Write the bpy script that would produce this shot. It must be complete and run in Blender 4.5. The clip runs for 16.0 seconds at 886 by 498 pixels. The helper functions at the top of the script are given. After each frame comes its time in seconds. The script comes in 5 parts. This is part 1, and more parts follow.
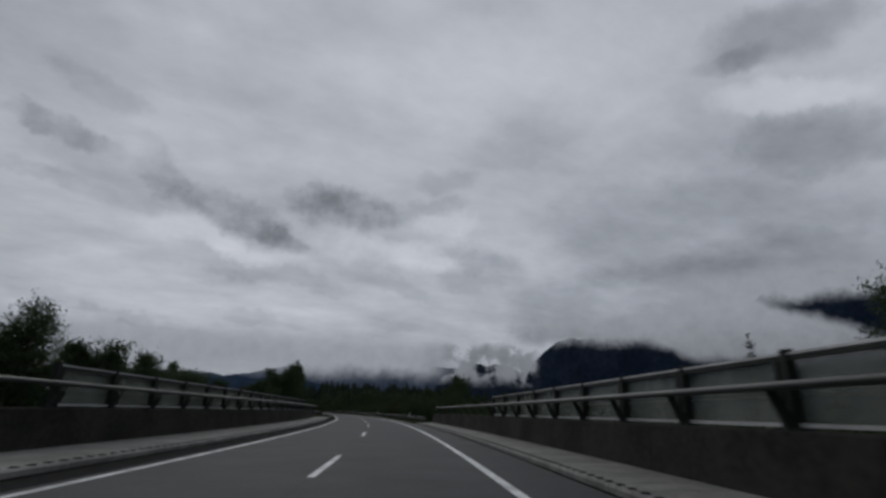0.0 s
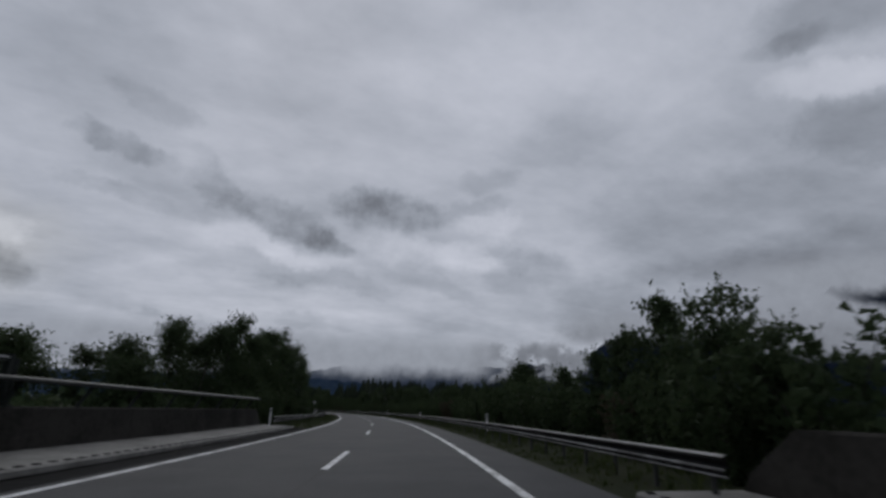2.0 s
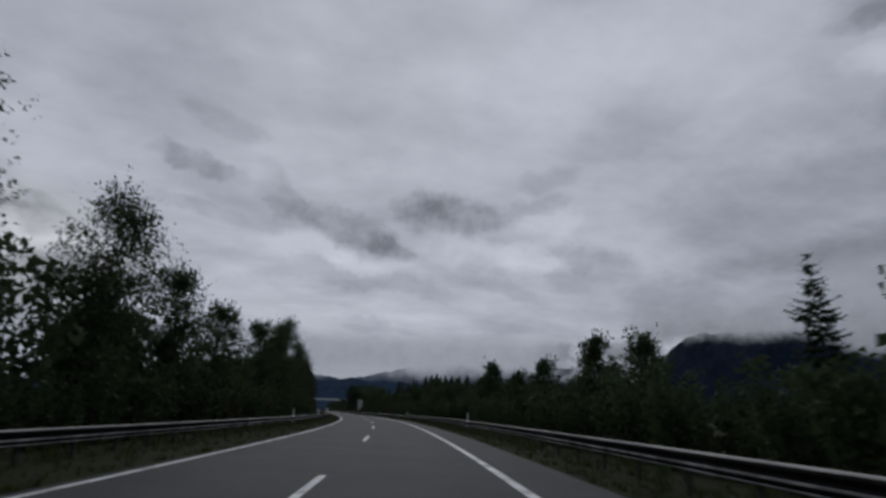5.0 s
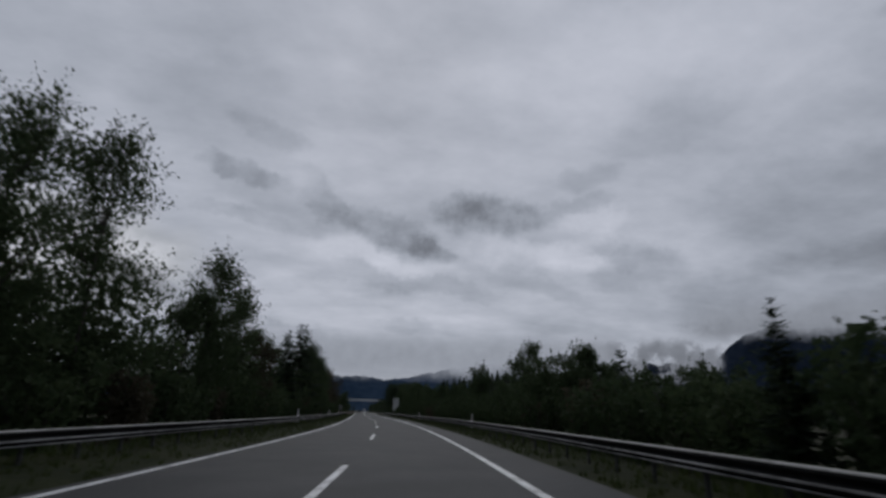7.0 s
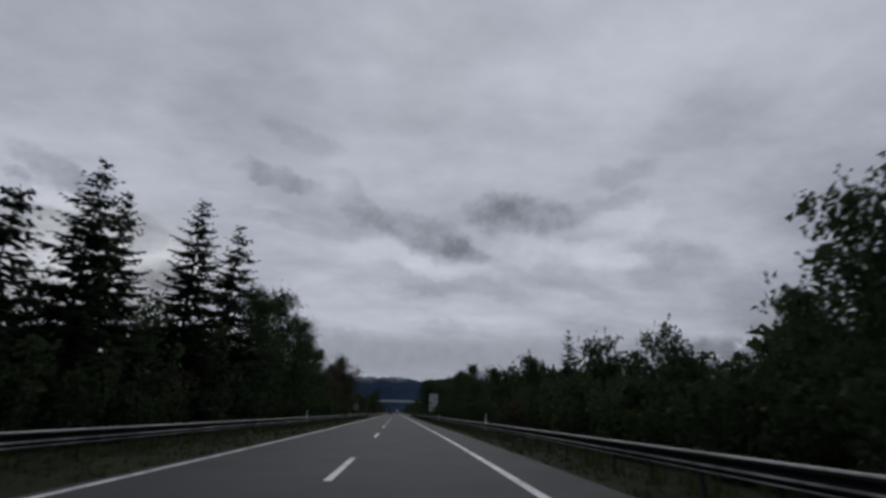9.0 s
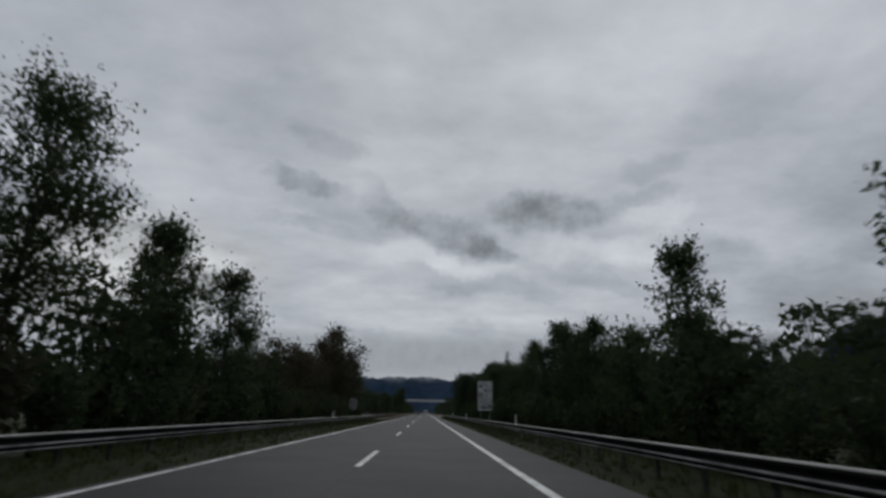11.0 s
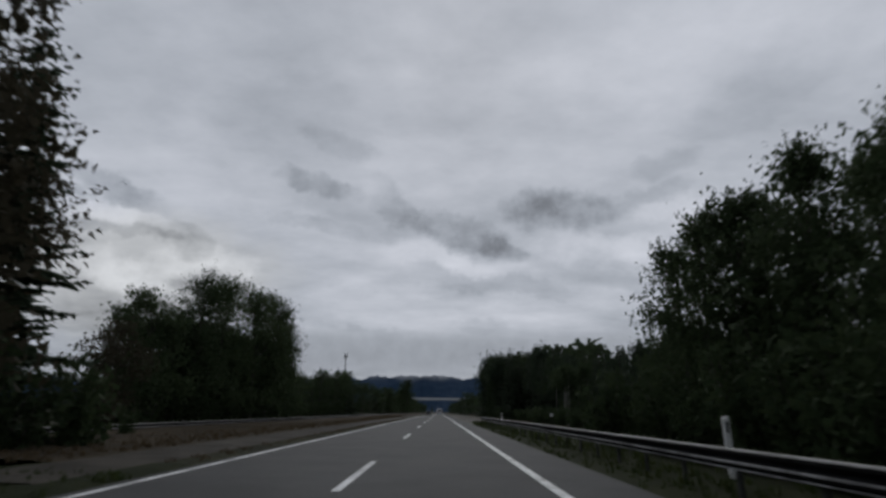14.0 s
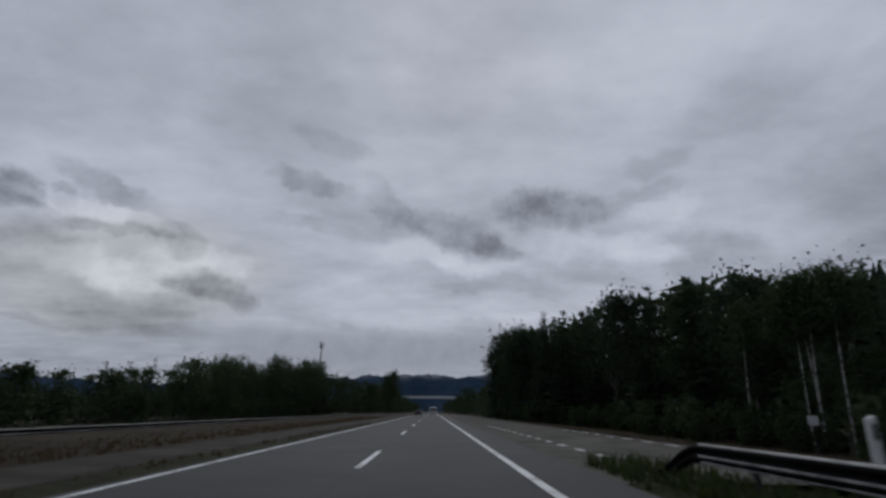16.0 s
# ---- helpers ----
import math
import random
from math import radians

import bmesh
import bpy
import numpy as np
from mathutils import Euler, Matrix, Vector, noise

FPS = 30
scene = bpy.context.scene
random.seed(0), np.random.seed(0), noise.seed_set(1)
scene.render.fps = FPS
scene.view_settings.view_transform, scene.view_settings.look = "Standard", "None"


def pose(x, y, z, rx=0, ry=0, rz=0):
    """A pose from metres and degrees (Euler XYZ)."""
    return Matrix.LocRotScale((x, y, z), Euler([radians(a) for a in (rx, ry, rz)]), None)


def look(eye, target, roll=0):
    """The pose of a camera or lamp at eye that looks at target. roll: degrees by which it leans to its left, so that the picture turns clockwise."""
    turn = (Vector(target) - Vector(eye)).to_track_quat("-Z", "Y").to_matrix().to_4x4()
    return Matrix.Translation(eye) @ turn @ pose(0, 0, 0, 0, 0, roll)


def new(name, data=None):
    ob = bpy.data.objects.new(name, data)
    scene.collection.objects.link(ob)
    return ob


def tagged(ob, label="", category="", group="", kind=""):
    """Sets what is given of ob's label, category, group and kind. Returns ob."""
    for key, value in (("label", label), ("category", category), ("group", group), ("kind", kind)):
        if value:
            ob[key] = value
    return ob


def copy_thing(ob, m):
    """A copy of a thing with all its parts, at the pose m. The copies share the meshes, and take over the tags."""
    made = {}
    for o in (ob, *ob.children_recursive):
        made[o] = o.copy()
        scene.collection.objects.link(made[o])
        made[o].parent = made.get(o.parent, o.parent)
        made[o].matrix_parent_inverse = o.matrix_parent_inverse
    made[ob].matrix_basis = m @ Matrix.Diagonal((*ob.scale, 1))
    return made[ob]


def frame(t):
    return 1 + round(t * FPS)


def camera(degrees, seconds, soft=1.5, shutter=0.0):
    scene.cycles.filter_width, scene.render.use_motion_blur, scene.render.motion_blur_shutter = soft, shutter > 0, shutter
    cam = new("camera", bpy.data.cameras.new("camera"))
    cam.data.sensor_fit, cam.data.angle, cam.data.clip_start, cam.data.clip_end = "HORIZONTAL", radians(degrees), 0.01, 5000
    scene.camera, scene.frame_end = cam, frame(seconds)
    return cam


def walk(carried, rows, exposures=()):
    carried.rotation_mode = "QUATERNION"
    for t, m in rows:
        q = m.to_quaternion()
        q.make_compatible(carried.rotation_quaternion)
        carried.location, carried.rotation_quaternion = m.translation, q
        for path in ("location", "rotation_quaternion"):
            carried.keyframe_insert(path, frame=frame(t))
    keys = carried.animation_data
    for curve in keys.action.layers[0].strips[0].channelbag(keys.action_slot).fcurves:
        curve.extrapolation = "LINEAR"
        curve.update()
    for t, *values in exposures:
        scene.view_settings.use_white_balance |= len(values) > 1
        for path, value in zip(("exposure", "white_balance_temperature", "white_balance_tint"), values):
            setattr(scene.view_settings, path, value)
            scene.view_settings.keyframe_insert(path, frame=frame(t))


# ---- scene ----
# A rainy-day motorway drive: off a bridge, round a long left-hand bend and out along a straight between woods.
cam = camera(80.0, 16.0, soft=3.0, shutter=0.15)
walk(cam, [
    (0.0, pose(1.800, 0.000, 1.280, 107.22, -1.40, -3.40)),
    (0.5, pose(1.666, 13.325, 1.280, 107.21, -1.40, -2.14)),
    (1.0, pose(1.266, 26.624, 1.280, 107.20, -1.40, -0.88)),
    (1.5, pose(0.599, 39.893, 1.280, 107.17, -1.40, 0.36)),
    (2.0, pose(-0.330, 53.125, 1.280, 107.15, -1.40, 1.57)),
    (2.5, pose(-1.523, 66.315, 1.280, 107.15, -1.40, 2.79)),
    (3.0, pose(-2.976, 79.459, 1.280, 107.17, -1.40, 3.94)),
    (3.5, pose(-4.688, 92.551, 1.280, 107.18, -1.40, 5.03)),
    (4.0, pose(-6.656, 105.587, 1.280, 107.20, -1.40, 6.13)),
    (5.2, pose(-12.559, 136.581, 1.280, 107.22, -1.45, 8.90)),
    (6.5, pose(-20.572, 169.664, 1.280, 107.25, -1.49, 11.92)),
    (7.0, pose(-24.062, 182.244, 1.280, 107.25, -1.51, 13.02)),
    (7.5, pose(-27.793, 194.732, 1.280, 107.27, -1.53, 14.04)),
    (8.0, pose(-31.762, 207.125, 1.280, 107.28, -1.55, 15.02)),
    (8.5, pose(-35.910, 219.436, 1.280, 107.29, -1.47, 15.98)),
    (9.0, pose(-40.255, 231.653, 1.280, 107.29, -1.39, 16.83)),
    (10.2, pose(-51.242, 260.660, 1.280, 107.25, -1.21, 18.68)),
    (11.5, pose(-63.521, 291.767, 1.280, 107.21, -1.01, 20.63)),
    (12.0, pose(-68.243, 303.688, 1.280, 107.17, -0.93, 21.17)),
    (12.5, pose(-72.957, 315.591, 1.280, 107.16, -0.85, 21.42)),
    (13.0, pose(-77.685, 327.466, 1.280, 107.16, -0.80, 21.48)),
    (13.5, pose(-82.406, 339.323, 1.280, 107.14, -0.75, 21.45)),
    (14.0, pose(-87.120, 351.160, 1.280, 107.14, -0.70, 21.33)),
    (14.5, pose(-91.826, 362.979, 1.280, 107.12, -0.65, 21.13)),
    (15.0, pose(-96.524, 374.779, 1.280, 107.11, -0.60, 20.96)),
    (15.5, pose(-101.215, 386.560, 1.280, 107.07, -0.55, 20.78)),
    (16.0, pose(-105.898, 398.322, 1.280, 107.06, -0.50, 20.66)),
], exposures=((0.0, 0.0, 6500, 10), (1.0, 0.0, 6400, 11), (3.5, 0.0, 6350, 12), (9.0, 0.02, 6350, 12), (11.5, 0.14, 6600, 8),
              (12.5, 0.14, 6500, 10), (14.5, 0.14, 6500, 10), (15.5, 0.13, 6400, 10), (16.0, 0.0, 6250, 11)))

# ---------- the line of the road: arc length s, lateral offset u (right is positive) ----------
BEND = radians(0.0866)                       # turn per metre in the bend
SS = np.arange(-200.0, 1600.5, 0.5)
KAPPA = np.interp(SS, [-200, 212, 290, 1600], [BEND, BEND, 0, 0])
HEAD = np.concatenate([[0], np.cumsum((KAPPA[1:] + KAPPA[:-1]) / 2 * 0.5)])
HEAD -= np.interp(0, SS, HEAD)
MID = (HEAD[1:] + HEAD[:-1]) / 2
CX = np.concatenate([[0], np.cumsum(-np.sin(MID) * 0.5)])
CY = np.concatenate([[0], np.cumsum(np.cos(MID) * 0.5)])
CX -= np.interp(0, SS, CX)
CY -= np.interp(0, SS, CY)


def heading(s):
    return float(np.interp(s, SS, HEAD))


def at(s, u, z=0.0):
    a = heading(s)
    return Vector((float(np.interp(s, SS, CX)) + u * math.cos(a), float(np.interp(s, SS, CY)) + u * math.sin(a), z))


def pose_at(s, u, z=0.0, turn=0.0):
    """Stands at (s, u, z), its y axis along the road, turned by turn degrees."""
    p = at(s, u, z)
    return pose(p.x, p.y, p.z, 0, 0, math.degrees(heading(s)) + turn)


# ---------- node helpers ----------
class Nodes:
    def __init__(self, tree):
        self.tree = tree

    def add(self, kind, **props):
        n = self.tree.nodes.new(kind)
        for k, v in props.items():
            if k == "operation":
                n.operation = v
            elif k == "blend_type":
                n.blend_type = v
            elif k == "data_type":
                n.data_type = v
            elif k == "sky_type":
                n.sky_type = v
        return n

    def put(self, sock, v):
        if isinstance(v, bpy.types.NodeSocket):
            self.tree.links.new(v, sock)
        else:
            sock.default_value = v

    def m(self, op, a, b=0.0, c=0.0):
        n = self.add("ShaderNodeMath", operation=op)
        self.put(n.inputs[0], a), self.put(n.inputs[1], b), self.put(n.inputs[2], c)
        return n.outputs[0]

    def noise(self, vec, scale, detail=4.0, rough=0.55):
        n = self.add("ShaderNodeTexNoise")
        if vec is not None:
            self.put(n.inputs["Vector"], vec)
        n.inputs["Scale"].default_value, n.inputs["Detail"].default_value, n.inputs["Roughness"].default_value = scale, detail, rough
        return n.outputs[0]

    def ramp(self, v, lo, hi, out0=0.0, out1=1.0):
        n = self.add("ShaderNodeMapRange")
        n.interpolation_type = "SMOOTHSTEP"
        self.put(n.inputs[0], v)
        for i, x in enumerate((lo, hi, out0, out1)):
            n.inputs[i + 1].default_value = x
        return n.outputs[0]

    def mix(self, f, a, b, kind="MIX"):
        n = self.add("ShaderNodeMix", data_type="RGBA", blend_type=kind)
        self.put(n.inputs[0], f)
        self.put(n.inputs[6], a if isinstance(a, bpy.types.NodeSocket) else (*a, 1))
        self.put(n.inputs[7], b if isinstance(b, bpy.types.NodeSocket) else (*b, 1))
        return n.outputs[2]

    def combine(self, x, y, z):
        n = self.add("ShaderNodeCombineXYZ")
        self.put(n.inputs[0], x), self.put(n.inputs[1], y), self.put(n.inputs[2], z)
        return n.outputs[0]

    def split(self, v):
        n = self.add("ShaderNodeSeparateXYZ")
        self.put(n.inputs[0], v)
        return n.outputs

    def blob(self, az, el, spec):
        """A soft elongated patch of cloud: azimuth, elevation, half length, half width, tilt (degrees), strength."""
        a0, e0, ra, rb, tilt, amp = spec
        c, s = math.cos(radians(tilt)), math.sin(radians(tilt))
        r, d = self.m("SUBTRACT", a0, az), self.m("SUBTRACT", e0, el)
        p = self.m("ADD", self.m("MULTIPLY", r, c / ra), self.m("MULTIPLY", d, s / ra))
        q = self.m("ADD", self.m("MULTIPLY", r, -s / rb), self.m("MULTIPLY", d, c / rb))
        k = self.m("ADD", self.m("MULTIPLY", p, p), self.m("MULTIPLY", q, q))
        return self.m("MULTIPLY", self.ramp(k, 0.25, 2.2, 1.0, 0.0), amp)


def azimuth_elevation(n, x, y, z):
    flat = n.m("SQRT", n.m("ADD", n.m("MULTIPLY", x, x), n.m("MULTIPLY", y, y)))
    az = n.m("MULTIPLY", n.m("ARCTAN2", n.m("MULTIPLY", x, -1.0), y), 57.29578)
    el = n.m("MULTIPLY", n.m("ARCTAN2", z, flat), 57.29578)
    return az, el


# ---------- sky: full overcast, one layer of stratocumulus with ragged darker scud ----------
SCUD_AHEAD = [
    (8.2, 20.9, 5.3, 1.8, 3, -0.14),
    (-2.1, 21.5, 3.4, 0.8, -10, -0.05),
    (27.0, 21.5, 3.9, 1.4, 40, -0.07),
    (19.8, 18.8, 5.8, 1.7, 18, -0.11),
    (14.4, 17.0, 2.5, 1.0, 20, -0.07),
    (36.4, 23.5, 3.7, 0.9, 8, -0.08),
    (34.0, 27.9, 3.9, 1.2, 15, -0.04),
    (24.8, 14.2, 8.0, 1.0, 5, -0.02),
    (-6.9, 16.3, 3.0, 1.2, 15, -0.05),
    (25.8, 6.7, 4.2, 0.5, 5, -0.05),
    (17.9, 12.2, 4.4, 1.2, 0, -0.03),
    (19.0, 15.9, 8.0, 1.3, 6, 0.05),
    (3.6, 16.3, 7.0, 1.4, 4, 0.07),
    (-3.6, 19.7, 3.3, 1.2, 0, 0.06),
    (35.1, 18.9, 4.9, 0.8, 8, -0.05),
]
SCUD_LEFT = [
    (62.1, 17.8, 1.8, 1.4, 10, -0.13),
    (55.4, 19.8, 4.3, 1.1, 15, -0.09),
    (58.7, 18.1, 1.0, 1.0, 0, -0.07),
    (59.4, 13.4, 3.0, 2.0, 0, -0.08),
    (54.2, 15.8, 4.1, 0.5, 2, -0.09),
    (48.9, 15.8, 3.2, 1.3, 15, -0.13),
    (44.1, 11.3, 3.8, 1.3, 15, -0.11),
    (51.6, 8.7, 5.4, 2.1, 10, -0.07),
    (58.6, 7.0, 3.1, 0.4, 5, -0.04),
    (54.5, 12.3, 5.4, 1.5, 5, 0.12),
    (46.5, 14.1, 4.0, 1.4, 0, 0.10),
    (56.0, 17.3, 5.6, 0.8, 5, 0.09),
]
SCUD_RIGHT = [
    (-39.6, 34.1, 6.2, 2.3, 5, -0.12),
    (-35.1, 32.9, 3.2, 1.1, 0, -0.06),
    (-40.0, 28.6, 6.3, 1.2, 8, 0.08),
    (-41.0, 24.2, 5.6, 2.4, 8, -0.12),
    (-29.8, 17.8, 13.5, 4.9, 5, -0.10),
    (-37.6, 14.1, 7.0, 2.5, 5, -0.06),
    (-13.9, 29.2, 6.6, 2.3, -15, -0.03),
    (-3.8, 24.7, 3.0, 1.4, -10, -0.05),
    (-7.2, 14.6, 3.8, 1.8, 0, -0.06),
    (2.2, 12.8, 4.9, 0.9, 12, -0.04),
    (-10.6, 35.0, 15.8, 4.9, 0, 0.05),
    (-24.7, 11.0, 12.0, 3.4, 0, -0.10),
]
SCUD_BACK = [
    (32.0, 21.0, 6.5, 1.7, 18, -0.04),
    (14.4, 13.0, 8.2, 0.9, 8, -0.04),
    (28.5, 7.8, 4.0, 0.6, 8, -0.06),
    (24.0, 9.8, 15.0, 2.6, 2, 0.05),
    (17.2, 8.9, 2.7, 0.7, 5, -0.05),
    (38.0, 29.0, 8.2, 4.0, 0, -0.04),
    (60.0, 38.0, 24.0, 12.0, 0, -0.045),
]
SKY_LEVEL = 0.425


def overcast(world):
    world.use_nodes = True
    t = world.node_tree
    t.nodes.clear()
    n = Nodes(t)
    d = n.add("ShaderNodeTexCoord").outputs["Generated"]
    x, y, z = n.split(d)
    az, el = azimuth_elevation(n, x, y, z)
    lift = n.m("ADD", n.m("ABSOLUTE", z), 0.16)
    plane = n.combine(n.m("DIVIDE", x, lift), n.m("DIVIDE", y, lift), 0.0)
    streak = n.combine(n.m("DIVIDE", n.m("ADD", x, n.m("MULTIPLY", y, 0.45)), lift), n.m("DIVIDE", n.m("MULTIPLY", n.m("SUBTRACT", y, n.m("MULTIPLY", x, 0.45)), 1.35), lift), 5.0)
    w1 = n.m("SUBTRACT", n.noise(plane, 2.6, 5.0, 0.6), 0.5)
    w2 = n.m("SUBTRACT", n.noise(n.combine(n.m("DIVIDE", y, lift), n.m("DIVIDE", x, lift), 3.0), 2.4, 5.0, 0.6), 0.5)
    high = el
    w3 = n.m("SUBTRACT", n.noise(d, 11.0, 6.0, 0.62), 0.5)
    w4 = n.m("SUBTRACT", n.noise(n.combine(z, x, y), 12.0, 6.0, 0.62), 0.5)
    az = n.m("ADD", az, n.m("ADD", n.m("MULTIPLY", w1, 3.0), n.m("MULTIPLY", w3, 7.0)))
    el = n.m("ADD", el, n.m("ADD", n.m("MULTIPLY", w2, 1.6), n.m("MULTIPLY", w4, 4.2)))
    v = n.ramp(el, 0.0, 14.0, SKY_LEVEL * 0.74, SKY_LEVEL)
    v = n.m("ADD", v, n.m("MULTIPLY", n.m("SUBTRACT", n.noise(plane, 1.3, 8.0, 0.60), 0.5), 0.22))
    v = n.m("ADD", v, n.m("MULTIPLY", n.m("SUBTRACT", n.noise(streak, 1.7, 7.0, 0.58), 0.5), 0.25))
    v = n.m("ADD", v, n.m("MULTIPLY", n.m("SUBTRACT", n.noise(streak, 5.0, 6.0, 0.6), 0.5), 0.085))
    v = n.m("ADD", v, n.m("MULTIPLY", n.m("SUBTRACT", n.noise(streak, 3.1, 7.0, 0.62), 0.5), 0.13))
    scud, soft = 0.0, 0.0
    for spec in SCUD_AHEAD + SCUD_LEFT:
        scud = n.m("ADD", scud, n.blob(az, el, (*spec[:5], spec[5] * 1.2)))
    for spec in SCUD_RIGHT + SCUD_BACK:
        soft = n.m("ADD", soft, n.blob(az, el, (*spec[:5], spec[5] * 1.15)))
    ragged = n.ramp(n.noise(d, 16.0, 6.0, 0.6), 0.30, 0.66, 0.55, 1.35)
    v = n.m("ADD", v, n.m("ADD", soft, n.m("MULTIPLY", scud, ragged)))
    # the unseen sky overhead is dimmed below the low sky, to darken the ground
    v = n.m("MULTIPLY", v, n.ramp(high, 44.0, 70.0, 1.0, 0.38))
    # the sky behind the drive is dimmed too, so foliage ahead stays dark
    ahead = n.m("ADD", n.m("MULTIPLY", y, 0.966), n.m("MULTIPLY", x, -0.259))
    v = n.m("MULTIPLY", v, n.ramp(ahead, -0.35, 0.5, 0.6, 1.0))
    v = n.m("MAXIMUM", v, 0.06)
    tint = n.mix(n.ramp(v, 0.25, 0.62), (0.925, 1.0, 1.13), (0.965, 1.0, 1.10))
    tint = n.mix(n.blob(az, el, (52.0, 12.0, 11.0, 5.0, -6, 0.7)), tint, (0.99, 1.01, 1.02))
    cloud = n.mix(1.0, n.combine(v, v, v), tint, "MULTIPLY")
    cloud10 = n.mix(1.0, cloud, (10.0, 10.0, 10.0), "MULTIPLY")
    sky = n.add("ShaderNodeTexSky", sky_type="NISHITA")
    sky.sun_disc, sky.sun_elevation, sky.sun_rotation = False, radians(40), radians(-20)
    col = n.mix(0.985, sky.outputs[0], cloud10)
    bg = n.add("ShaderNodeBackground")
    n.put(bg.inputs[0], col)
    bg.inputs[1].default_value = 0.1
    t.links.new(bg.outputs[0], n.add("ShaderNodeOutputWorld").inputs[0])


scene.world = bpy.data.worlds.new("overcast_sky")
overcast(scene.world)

sun = new("sun", bpy.data.lights.new("sun", "SUN"))
sun.data.energy, sun.data.angle, sun.data.color = 0.5, radians(60), (1.0, 0.97, 0.92)
sun.matrix_world = look((0, 0, 50), (50 * math.sin(radians(20)), -50 * math.cos(radians(20)), 50 - 50 * math.tan(radians(40))))


# ---------- materials ----------
def material(name, build, rough=0.8, metal=0.0, spec=0.5, bump=None, through_light=0.0):
    """build(n, pos) returns a colour socket, or colour and roughness; bump: (scale, strength, distance); through_light: share of light that passes through a leaf."""
    mat = bpy.data.materials.new(name)
    mat.use_nodes = True
    n = Nodes(mat.node_tree)
    bsdf = mat.node_tree.nodes["Principled BSDF"]
    pos = n.add("ShaderNodeNewGeometry").outputs["Position"]
    made = build(n, pos)
    col, rg = made if isinstance(made, tuple) else (made, rough)
    n.put(bsdf.inputs["Base Color"], col)
    n.put(bsdf.inputs["Roughness"], rg)
    bsdf.inputs["Metallic"].default_value = metal
    bsdf.inputs["Specular IOR Level"].default_value = spec
    if bump:
        b = n.add("ShaderNodeBump")
        b.inputs["Strength"].default_value, b.inputs["Distance"].default_value = bump[1], bump[2]
        n.put(b.inputs["Height"], n.noise(pos, bump[0], 5.0, 0.6))
        n.put(bsdf.inputs["Normal"], b.outputs[0])
    if through_light:
        thin, both = n.add("ShaderNodeBsdfTranslucent"), n.add("ShaderNodeMixShader")
        n.put(thin.inputs[0], col)
        both.inputs[0].default_value = through_light
        mat.node_tree.links.new(bsdf.outputs[0], both.inputs[1])
        mat.node_tree.links.new(thin.outputs[0], both.inputs[2])
        mat.node_tree.links.new(both.outputs[0], mat.node_tree.nodes["Material Output"].inputs[0])
    return mat


def two_scale(dark, light, coarse, fine, lo=0.35, hi=0.65):
    def build(n, pos):
        f = n.m("ADD", n.m("MULTIPLY", n.noise(pos, coarse, 4.0), 0.6), n.m("MULTIPLY", n.noise(pos, fine, 4.0), 0.4))
        return n.mix(n.ramp(f, lo, hi), dark, light)
    return build


def asphalt(n, pos):
    grain = n.noise(pos, 55.0, 3.0, 0.7)
    patch = n.noise(pos, 0.35, 5.0, 0.6)
    col = n.mix(n.ramp(patch, 0.35, 0.68), (0.028, 0.030, 0.033), (0.036, 0.038, 0.042))
    col = n.mix(n.m("MULTIPLY", n.ramp(grain, 0.45, 0.75), 0.4), col, (0.055, 0.055, 0.056))
    return col, n.ramp(n.noise(pos, 0.5, 4.0), 0.3, 0.75, 0.70, 0.75)


def paint(n, pos):
    worn = n.m("MULTIPLY", n.noise(pos, 9.0, 6.0, 0.7), n.noise(pos, 1.1, 3.0))
    return n.mix(n.ramp(worn, 0.14, 0.30), (0.30, 0.30, 0.30), (0.78, 0.79, 0.80))


def leaf(base, other):
    """Foliage: each leaf group and each tree a little different."""
    def build(n, pos):
        geo = n.add("ShaderNodeNewGeometry").outputs["Random Per Island"]
        tree = n.add("ShaderNodeObjectInfo").outputs["Random"]
        col = n.mix(geo, base, other)
        return n.mix(n.m("MULTIPLY", tree, 0.55), col, tuple(c * 0.55 for c in base))
    return build


ASPHALT = material("asphalt", asphalt, spec=0.22, bump=(70.0, 0.35, 0.01))
SEAM = material("tarred_seam", two_scale((0.012, 0.012, 0.013), (0.022, 0.022, 0.023), 0.6, 9.0), 0.7, spec=0.2)
PAINT = material("road_paint", paint, rough=0.55)
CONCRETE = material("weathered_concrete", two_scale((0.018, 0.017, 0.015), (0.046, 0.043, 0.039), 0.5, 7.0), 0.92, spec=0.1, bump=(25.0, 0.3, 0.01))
KERB = material("kerb_concrete", two_scale((0.12, 0.117, 0.108), (0.24, 0.235, 0.22), 0.8, 9.0), 0.8, bump=(30.0, 0.3, 0.01))
DARK = material("dark_slot", two_scale((0.008, 0.008, 0.008), (0.018, 0.018, 0.018), 3.0, 20.0), 0.95, spec=0.05)
# barrier metal is split: dark shaded beam here, pale sky gleam in the strips
STEEL = material("galvanised_steel_shaded", two_scale((0.010, 0.010, 0.010), (0.026, 0.026, 0.026), 0.9, 14.0), 0.85, 0.0, spec=0.04)
DULL_STEEL = material("dull_steel", two_scale((0.020, 0.022, 0.022), (0.05, 0.052, 0.052), 0.8, 12.0), 0.6, 0.3, spec=0.3)
# sky light on the beam's crests and top edge, put into the colour
CREST_GLEAM = material("crest_sky_gleam", two_scale((0.16, 0.16, 0.16), (0.46, 0.46, 0.46), 0.5, 3.0, 0.40, 0.60), 0.6, 0.2, spec=0.3)
EDGE_GLEAM = material("edge_sky_gleam", two_scale((0.22, 0.22, 0.21), (0.44, 0.44, 0.43), 0.6, 9.0), 0.6, 0.2, spec=0.3)
